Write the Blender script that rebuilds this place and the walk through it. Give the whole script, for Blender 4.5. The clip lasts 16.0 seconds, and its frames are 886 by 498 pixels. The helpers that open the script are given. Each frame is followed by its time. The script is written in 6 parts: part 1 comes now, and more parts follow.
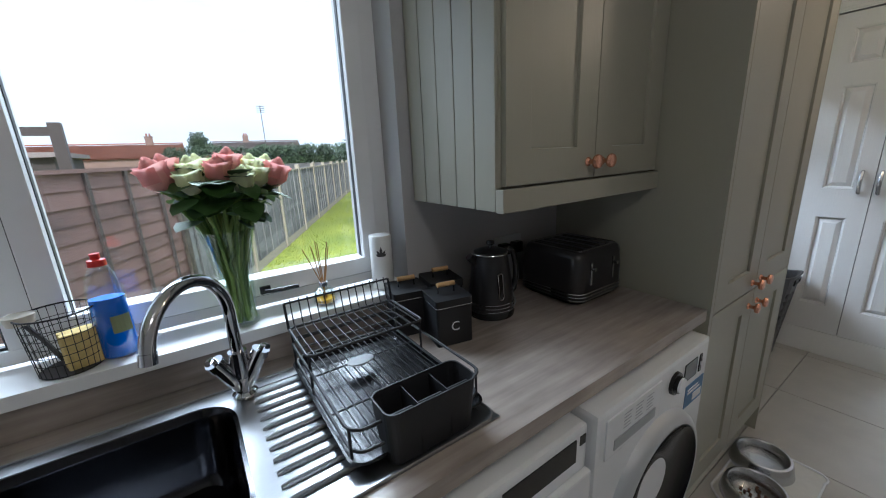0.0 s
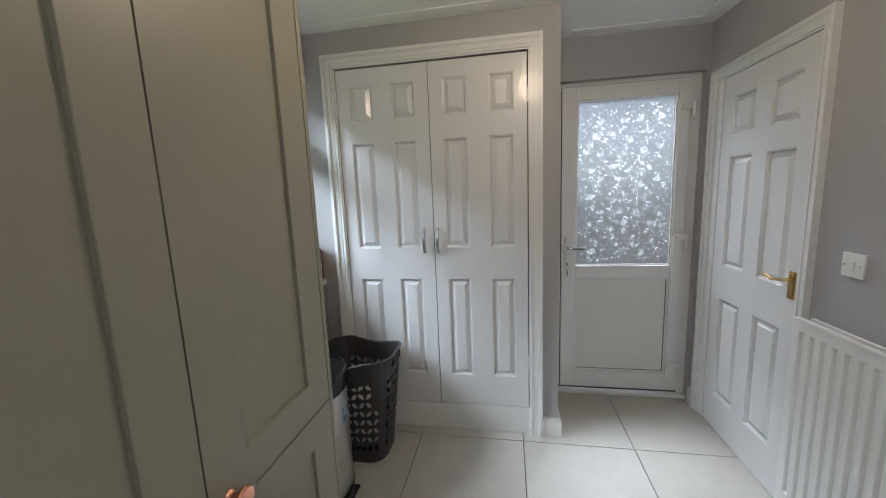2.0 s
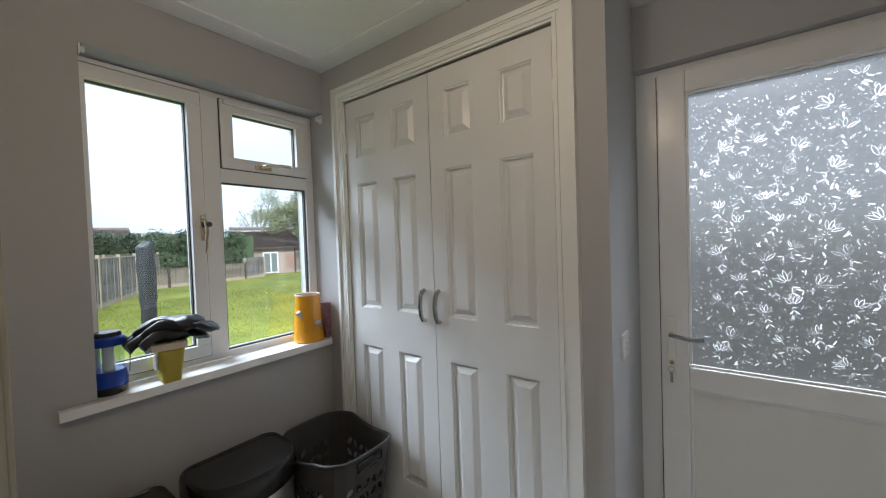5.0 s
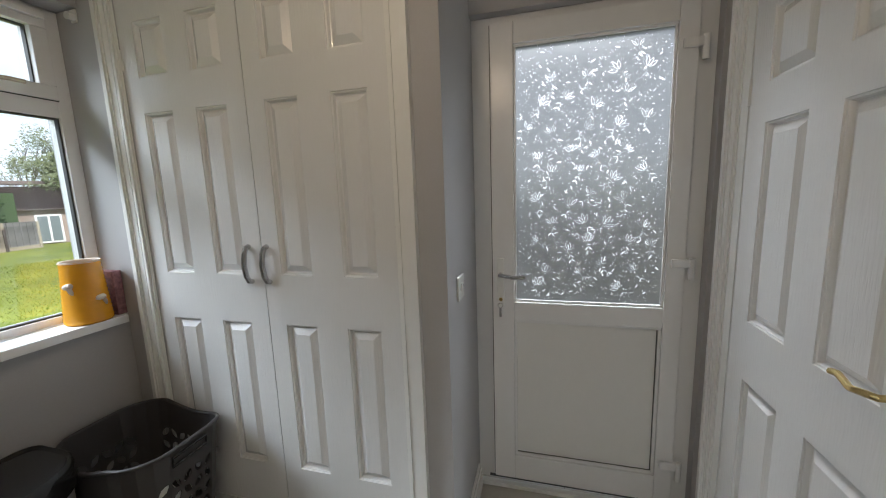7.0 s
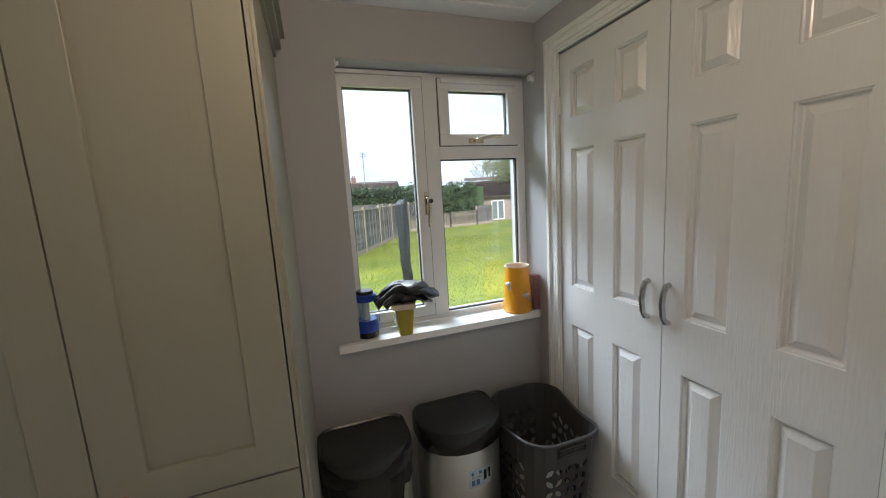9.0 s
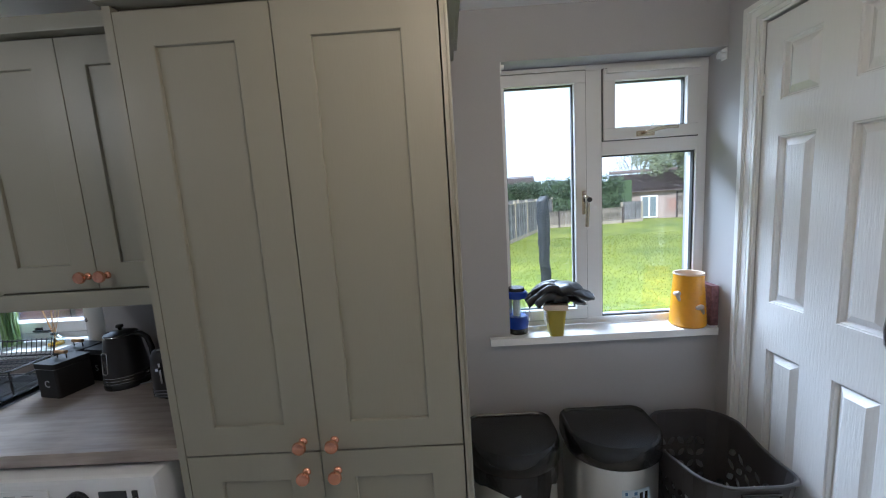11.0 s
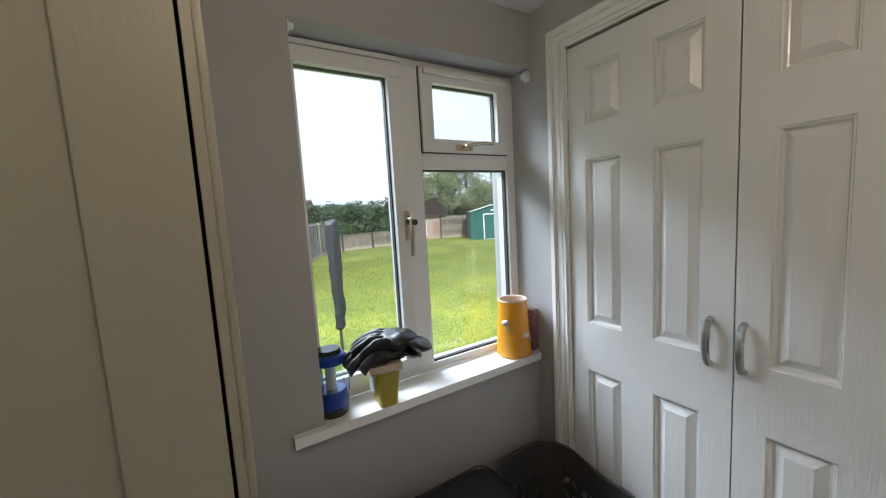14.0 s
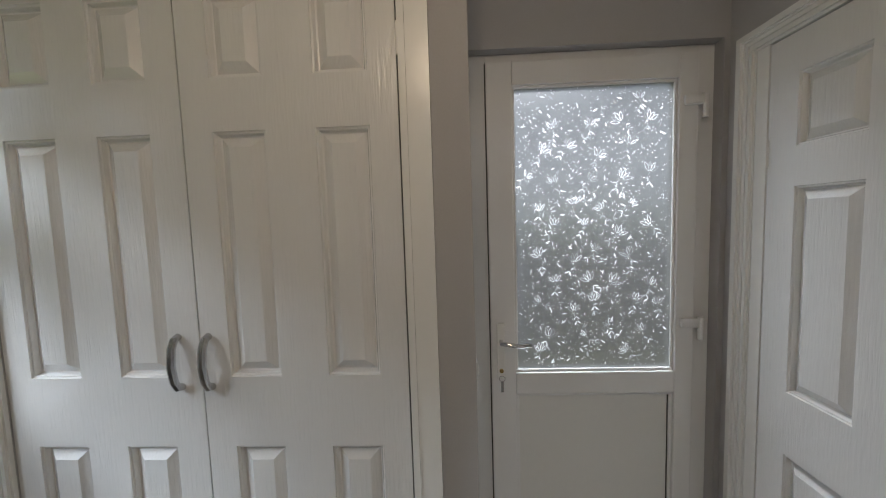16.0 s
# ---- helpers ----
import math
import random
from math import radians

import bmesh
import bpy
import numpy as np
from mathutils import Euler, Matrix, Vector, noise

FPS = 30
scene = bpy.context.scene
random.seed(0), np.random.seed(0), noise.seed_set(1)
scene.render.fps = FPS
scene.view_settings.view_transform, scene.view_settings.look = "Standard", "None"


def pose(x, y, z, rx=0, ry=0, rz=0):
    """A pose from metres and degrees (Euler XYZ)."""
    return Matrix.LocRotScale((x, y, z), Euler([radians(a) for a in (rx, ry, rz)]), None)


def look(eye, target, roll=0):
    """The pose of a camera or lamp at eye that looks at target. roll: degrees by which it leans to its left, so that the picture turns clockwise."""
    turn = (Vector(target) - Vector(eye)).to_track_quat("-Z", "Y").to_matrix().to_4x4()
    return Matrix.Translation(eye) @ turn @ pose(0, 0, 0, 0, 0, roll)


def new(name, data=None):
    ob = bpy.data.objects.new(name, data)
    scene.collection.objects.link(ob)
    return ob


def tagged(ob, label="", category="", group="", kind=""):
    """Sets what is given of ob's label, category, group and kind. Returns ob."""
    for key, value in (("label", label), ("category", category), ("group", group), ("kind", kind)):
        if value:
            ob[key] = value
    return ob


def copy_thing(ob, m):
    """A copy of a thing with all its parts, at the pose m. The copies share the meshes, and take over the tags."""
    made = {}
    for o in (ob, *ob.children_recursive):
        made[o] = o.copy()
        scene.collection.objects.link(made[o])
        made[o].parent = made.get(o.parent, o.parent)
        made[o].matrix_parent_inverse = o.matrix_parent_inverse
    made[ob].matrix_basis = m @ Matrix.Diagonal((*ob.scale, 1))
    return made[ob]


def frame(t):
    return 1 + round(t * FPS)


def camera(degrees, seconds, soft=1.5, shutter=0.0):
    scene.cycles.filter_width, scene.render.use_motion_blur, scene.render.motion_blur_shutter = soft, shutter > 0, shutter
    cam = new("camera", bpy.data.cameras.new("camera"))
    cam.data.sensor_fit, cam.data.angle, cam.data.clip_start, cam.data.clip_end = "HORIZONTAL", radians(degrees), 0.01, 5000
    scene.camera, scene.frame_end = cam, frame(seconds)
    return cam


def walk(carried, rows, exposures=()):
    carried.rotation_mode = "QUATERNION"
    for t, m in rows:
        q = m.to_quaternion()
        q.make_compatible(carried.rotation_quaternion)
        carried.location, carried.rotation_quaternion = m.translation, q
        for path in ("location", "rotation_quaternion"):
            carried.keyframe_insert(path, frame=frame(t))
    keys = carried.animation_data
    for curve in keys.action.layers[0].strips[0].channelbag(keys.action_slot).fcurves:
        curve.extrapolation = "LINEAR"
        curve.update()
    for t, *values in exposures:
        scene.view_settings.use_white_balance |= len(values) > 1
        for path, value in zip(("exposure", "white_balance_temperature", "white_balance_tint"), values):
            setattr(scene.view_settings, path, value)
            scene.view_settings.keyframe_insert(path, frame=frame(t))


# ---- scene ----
cam = camera(100.6, 16.0, 1.1)

PATH = [
    (0, (2.038, 1.801, 1.466), (3.134, 3.398, 0.964), -2.5),
    (0.5, (2.279, 1.83, 1.463), (3.724, 3.122, 0.968), -2.6),
    (1, (2.636, 1.799, 1.47), (4.355, 2.715, 1.017), -2.5),
    (1.5, (3.007, 1.794, 1.476), (4.887, 2.347, 1.078), -2.4),
    (2, (3.362, 1.723, 1.458), (5.308, 2.075, 1.159), -2.3),
    (2.5, (3.641, 1.615, 1.471), (5.572, 2.058, 1.191), -2.4),
    (3, (3.87, 1.53, 1.474), (5.709, 2.274, 1.217), -2.4),
    (5.5, (4.286, 1.146, 1.461), (5.884, 2.349, 1.42), -1.9),
    (6, (4.345, 1.141, 1.391), (6.166, 1.96, 1.269), -1.9),
    (6.5, (4.346, 1.135, 1.39), (6.237, 1.736, 1.137), -2.0),
    (7, (4.338, 1.153, 1.422), (6.245, 1.677, 1.123), -2.0),
    (7.5, (4.32, 1.162, 1.47), (6.191, 1.803, 1.176), -2.1),
    (8, (4.262, 1.164, 1.551), (5.865, 2.31, 1.209), -2.5),
    (8.5, (4.273, 1.215, 1.574), (5.391, 2.843, 1.254), -3.2),
    (9, (4.359, 1.249, 1.59), (5.009, 3.119, 1.303), -3.4),
    (9.5, (4.397, 1.181, 1.615), (4.594, 3.151, 1.33), -3.6),
    (9.7, (4.384, 1.148, 1.61), (4.308, 3.128, 1.336), -3.7),
    (11.8, (4.19, 1.322, 1.61), (4.241, 3.305, 1.356), -3.4),
    (12, (4.174, 1.343, 1.611), (4.328, 3.323, 1.376), -3.2),
    (12.5, (4.122, 1.417, 1.625), (4.64, 3.334, 1.385), -3.3),
    (13, (4.112, 1.49, 1.622), (4.874, 3.324, 1.382), -3.6),
    (13.5, (4.186, 1.62, 1.615), (5.059, 3.406, 1.393), -3.7),
    (14, (4.266, 1.739, 1.605), (5.323, 3.425, 1.396), -3.3),
    (14.5, (4.212, 1.775, 1.596), (5.609, 3.189, 1.372), -3.1),
    (15, (4.233, 1.754, 1.537), (5.889, 2.86, 1.35), -3.2),
    (15.5, (4.353, 1.631, 1.525), (6.228, 2.304, 1.351), -2.9),
    (16, (4.562, 1.481, 1.528), (6.554, 1.571, 1.372), -1.8),
]
EXPOSURES = [(0.0, 0.45, 5700, 10), (0.5, 0.30, 5750, 10), (1.0, 1.23, 6200, 7), (1.5, 1.00, 5900, 10), (2.0, 0.65, 5900, 10), (2.5, 0.55, 6000, 10), (3.0, 0.40, 5900, 10),
             (5.5, 0.38, 6100, 10), (7.0, 0.38, 6250, 10), (8.0, 0.28, 6200, 11), (9.0, 0.40, 6200, 10), (9.5, 0.55, 6000, 10), (12.0, 0.73, 5300, 12), (12.5, 0.68, 5600, 12), (14.0, 0.40, 6100, 10), (15.0, 0.30, 6000, 10), (16.0, 0.23, 6300, 11)]
walk(cam, [(t, look(eye, target, roll)) for t, eye, target, roll in PATH], EXPOSURES)

# ---- world, sun and lamps ----
SUN_EL, SUN_ROT = radians(42), radians(200)
world = bpy.data.worlds.new("world")
scene.world = world
world.use_nodes = True
wn = world.node_tree.nodes
wl = world.node_tree.links
sky = wn.new("ShaderNodeTexSky")
sky.sky_type = "NISHITA"
sky.sun_disc = False
sky.sun_elevation, sky.sun_rotation = SUN_EL, SUN_ROT
cloud = wn.new("ShaderNodeTexNoise")
cloud.inputs["Scale"].default_value = 2.2
cloud.inputs["Detail"].default_value = 6
coord = wn.new("ShaderNodeTexCoord")
stretch = wn.new("ShaderNodeMapping")
stretch.inputs["Scale"].default_value = (1, 1, 3.5)
wl.new(coord.outputs["Generated"], stretch.inputs["Vector"])
wl.new(stretch.outputs["Vector"], cloud.inputs["Vector"])
ramp = wn.new("ShaderNodeValToRGB")
ramp.color_ramp.elements[0].position, ramp.color_ramp.elements[0].color = 0.35, (13.6, 15.6, 18.6, 1)
ramp.color_ramp.elements[1].position, ramp.color_ramp.elements[1].color = 0.65, (17.0, 18.8, 21.2, 1)
wl.new(cloud.outputs["Fac"], ramp.inputs["Fac"])
veil = wn.new("ShaderNodeMixRGB")
veil.inputs["Fac"].default_value = 0.9
wl.new(sky.outputs["Color"], veil.inputs["Color1"])
wl.new(ramp.outputs["Color"], veil.inputs["Color2"])
wl.new(veil.outputs["Color"], wn["Background"].inputs["Color"])
wn["Background"].inputs["Strength"].default_value = 0.068

sun = new("sun", bpy.data.lights.new("sun", "SUN"))
sun.data.energy, sun.data.angle, sun.data.color = 4.2, radians(12), (1.0, 0.96, 0.9)
sun.matrix_world = look((math.sin(SUN_ROT) * math.cos(SUN_EL) * 20, math.cos(SUN_ROT) * math.cos(SUN_EL) * 20, math.sin(SUN_EL) * 20), (0, 0, 0))

bulb = new("ceiling_bulb", bpy.data.lights.new("ceiling_bulb", "POINT"))
bulb.data.shadow_soft_size, bulb.data.energy, bulb.data.color = 0.09, 6.6, (1.0, 0.76, 0.52)
bulb.matrix_world = pose(4.45, 1.55, 2.24)


# extra bulb with no known source, added to brighten the kitchen end
bulb2 = new("kitchen_fill_bulb", bpy.data.lights.new("kitchen_fill_bulb", "POINT"))
bulb2.data.shadow_soft_size, bulb2.data.energy, bulb2.data.color = 0.09, 6, (1.0, 0.90, 0.78)
bulb2.matrix_world = pose(2.2, 1.3, 2.24)


# added lamp outside, above the door glass, standing in for sky light
sky_lamp = new("back_door_sky_fill", bpy.data.lights.new("back_door_sky_fill", "AREA"))
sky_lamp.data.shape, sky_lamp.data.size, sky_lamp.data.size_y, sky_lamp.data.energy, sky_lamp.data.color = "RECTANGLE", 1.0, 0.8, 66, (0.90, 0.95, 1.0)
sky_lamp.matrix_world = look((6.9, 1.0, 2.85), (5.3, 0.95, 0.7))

# unseen panels high outside, added to top up the dimmed sky through each window
for name, x, w, power in (("kitchen_window_sky_fill", 0.6, 4.0, 640), ("utility_window_sky_fill", 4.4, 4.0, 860)):
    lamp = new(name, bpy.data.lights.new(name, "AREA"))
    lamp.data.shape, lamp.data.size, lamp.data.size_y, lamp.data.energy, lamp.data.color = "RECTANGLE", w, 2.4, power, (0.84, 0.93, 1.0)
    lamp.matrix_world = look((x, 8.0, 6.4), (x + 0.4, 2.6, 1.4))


# ---- materials ----
def material(name, color, rough=0.5, metal=0.0, grain=0.0, scale=40.0, stretch=(1, 1, 1), vary=0.06, patch=1.5, coat=0.0, per_object=0.0, dark=None):
    """A plain surface with two scales of variation and a fine relief."""
    m = bpy.data.materials.new(name)
    m.use_nodes = True
    n, l = m.node_tree.nodes, m.node_tree.links
    b = n["Principled BSDF"]
    b.inputs["Roughness"].default_value, b.inputs["Metallic"].default_value = rough, metal
    b.inputs["Coat Weight"].default_value = coat
    tc = n.new("ShaderNodeTexCoord")
    mp = n.new("ShaderNodeMapping")
    mp.inputs["Scale"].default_value = stretch
    l.new(tc.outputs["Object"], mp.inputs["Vector"])
    big = n.new("ShaderNodeTexNoise")
    big.inputs["Scale"].default_value, big.inputs["Detail"].default_value = patch, 4
    l.new(tc.outputs["Object"], big.inputs["Vector"])
    fine = n.new("ShaderNodeTexNoise")
    fine.inputs["Scale"].default_value, fine.inputs["Detail"].default_value = scale, 6
    l.new(mp.outputs["Vector"], fine.inputs["Vector"])
    add = n.new("ShaderNodeMath")
    add.operation = "ADD"
    l.new(big.outputs["Fac"], add.inputs[0])
    l.new(fine.outputs["Fac"], add.inputs[1])
    last = add.outputs["Value"]
    if per_object:
        info = n.new("ShaderNodeObjectInfo")
        sc = n.new("ShaderNodeMath")
        sc.operation = "MULTIPLY_ADD"
        sc.inputs[1].default_value = per_object
        l.new(info.outputs["Random"], sc.inputs[0])
        l.new(last, sc.inputs[2])
        last = sc.outputs["Value"]
    cr = n.new("ShaderNodeValToRGB")
    c0 = dark if dark else tuple(c * (1 - vary) for c in color)
    c1 = tuple(min(1, c * (1 + vary)) for c in color)
    cr.color_ramp.elements[0].position, cr.color_ramp.elements[0].color = 0.35, (*c0, 1)
    cr.color_ramp.elements[1].position, cr.color_ramp.elements[1].color = 0.75, (*c1, 1)
    hf = n.new("ShaderNodeMath")
    hf.operation = "MULTIPLY"
    hf.inputs[1].default_value = 0.5
    l.new(last, hf.inputs[0])
    l.new(hf.outputs["Value"], cr.inputs["Fac"])
    l.new(cr.outputs["Color"], b.inputs["Base Color"])
    if grain:
        bp = n.new("ShaderNodeBump")
        bp.inputs["Strength"].default_value = grain
        bp.inputs["Distance"].default_value = 0.002
        l.new(fine.outputs["Fac"], bp.inputs["Height"])
        l.new(bp.outputs["Normal"], b.inputs["Normal"])
    return m


def glass(name, rough=0.0, tint=(1, 1, 1), ior=1.45):
    m = bpy.data.materials.new(name)
    m.use_nodes = True
    b = m.node_tree.nodes["Principled BSDF"]
    b.inputs["Transmission Weight"].default_value = 1.0
    b.inputs["Roughness"].default_value, b.inputs["IOR"].default_value = rough, ior
    b.inputs["Base Color"].default_value = (*tint, 1)
    return m


def pane_glass(name, gloss=0.06, tint=(0.97, 0.985, 0.98)):
    """A thin pane: clear, with a faint mirror."""
    m = bpy.data.materials.new(name)
    m.use_nodes = True
    n, l = m.node_tree.nodes, m.node_tree.links
    out = n["Material Output"]
    clear = n.new("ShaderNodeBsdfTransparent")
    clear.inputs["Color"].default_value = (*tint, 1)
    gl = n.new("ShaderNodeBsdfGlossy")
    gl.inputs["Roughness"].default_value = 0.0
    mix = n.new("ShaderNodeMixShader")
    mix.inputs["Fac"].default_value = gloss
    l.new(clear.outputs[0], mix.inputs[1])
    l.new(gl.outputs[0], mix.inputs[2])
    l.new(mix.outputs[0], out.inputs["Surface"])
    return m


def foliage(name, light, dark):
    """Leaves: colour varied leaf by leaf, light passes through a little."""
    m = bpy.data.materials.new(name)
    m.use_nodes = True
    n, l = m.node_tree.nodes, m.node_tree.links
    b = n["Principled BSDF"]
    b.inputs["Roughness"].default_value = 0.55
    geo = n.new("ShaderNodeNewGeometry")
    cr = n.new("ShaderNodeValToRGB")
    cr.color_ramp.elements[0].color, cr.color_ramp.elements[1].color = (*dark, 1), (*light, 1)
    l.new(geo.outputs["Random Per Island"], cr.inputs["Fac"])
    l.new(cr.outputs["Color"], b.inputs["Base Color"])
    return m


def petal(name, light, dark):
    m = foliage(name, light, dark)
    n, l = m.node_tree.nodes, m.node_tree.links
    tr = n.new("ShaderNodeBsdfTranslucent")
    mix = n.new("ShaderNodeMixShader")
    mix.inputs["Fac"].default_value = 0.45
    l.new(n["Color Ramp"].outputs["Color"], tr.inputs["Color"])
    l.new(n["Principled BSDF"].outputs[0], mix.inputs[1])
    l.new(tr.outputs[0], mix.inputs[2])
    l.new(mix.outputs[0], n["Material Output"].inputs["Surface"])
    return m


def film_pane(name):
    """Frosted glass: blurred view, with a milky scatter."""
    m = bpy.data.materials.new(name)
    m.use_nodes = True
    n, l = m.node_tree.nodes, m.node_tree.links
    out = n["Material Output"]
    b = n["Principled BSDF"]
    b.inputs["Transmission Weight"].default_value, b.inputs["Roughness"].default_value, b.inputs["IOR"].default_value = 1.0, 0.55, 1.15
    b.inputs["Base Color"].default_value = (0.185, 0.18, 0.17, 1)
    tr = n.new("ShaderNodeBsdfTranslucent")
    tr.inputs["Color"].default_value = (0.8, 0.82, 0.84, 1)
    mix = n.new("ShaderNodeMixShader")
    mix.inputs["Fac"].default_value = 0.045
    l.new(b.outputs[0], mix.inputs[1])
    l.new(tr.outputs[0], mix.inputs[2])
    l.new(mix.outputs[0], out.inputs["Surface"])
    return m


def film_leaf(name):
    m = bpy.data.materials.new(name)
    m.use_nodes = True
    n, l = m.node_tree.nodes, m.node_tree.links
    out = n["Material Output"]
    b = n["Principled BSDF"]
    b.inputs["Base Color"].default_value, b.inputs["Roughness"].default_value = (0.85, 0.87, 0.9, 1), 0.3
    tr = n.new("ShaderNodeBsdfTranslucent")
    tr.inputs["Color"].default_value = (0.78, 0.78, 0.78, 1)
    mix = n.new("ShaderNodeMixShader")
    geo = n.new("ShaderNodeNewGeometry")
    rng = n.new("ShaderNodeMapRange")
    rng.inputs["To Min"].default_value, rng.inputs["To Max"].default_value = 0.5, 1.0
    l.new(geo.outputs["Random Per Island"], rng.inputs["Value"])
    tone = n.new("ShaderNodeValToRGB")
    tone.color_ramp.elements[0].color, tone.color_ramp.elements[1].color = (0.22, 0.225, 0.23, 1), (0.95, 0.96, 0.98, 1)
    tone.color_ramp.elements[0].position, tone.color_ramp.elements[1].position = 0.1, 0.7
    l.new(geo.outputs["Random Per Island"], tone.inputs["Fac"])
    l.new(tone.outputs["Color"], tr.inputs["Color"])
    l.new(rng.outputs[0], mix.inputs["Fac"])
    l.new(b.outputs[0], mix.inputs[1])
    l.new(tr.outputs[0], mix.inputs[2])
    l.new(mix.outputs[0], out.inputs["Surface"])
    return m


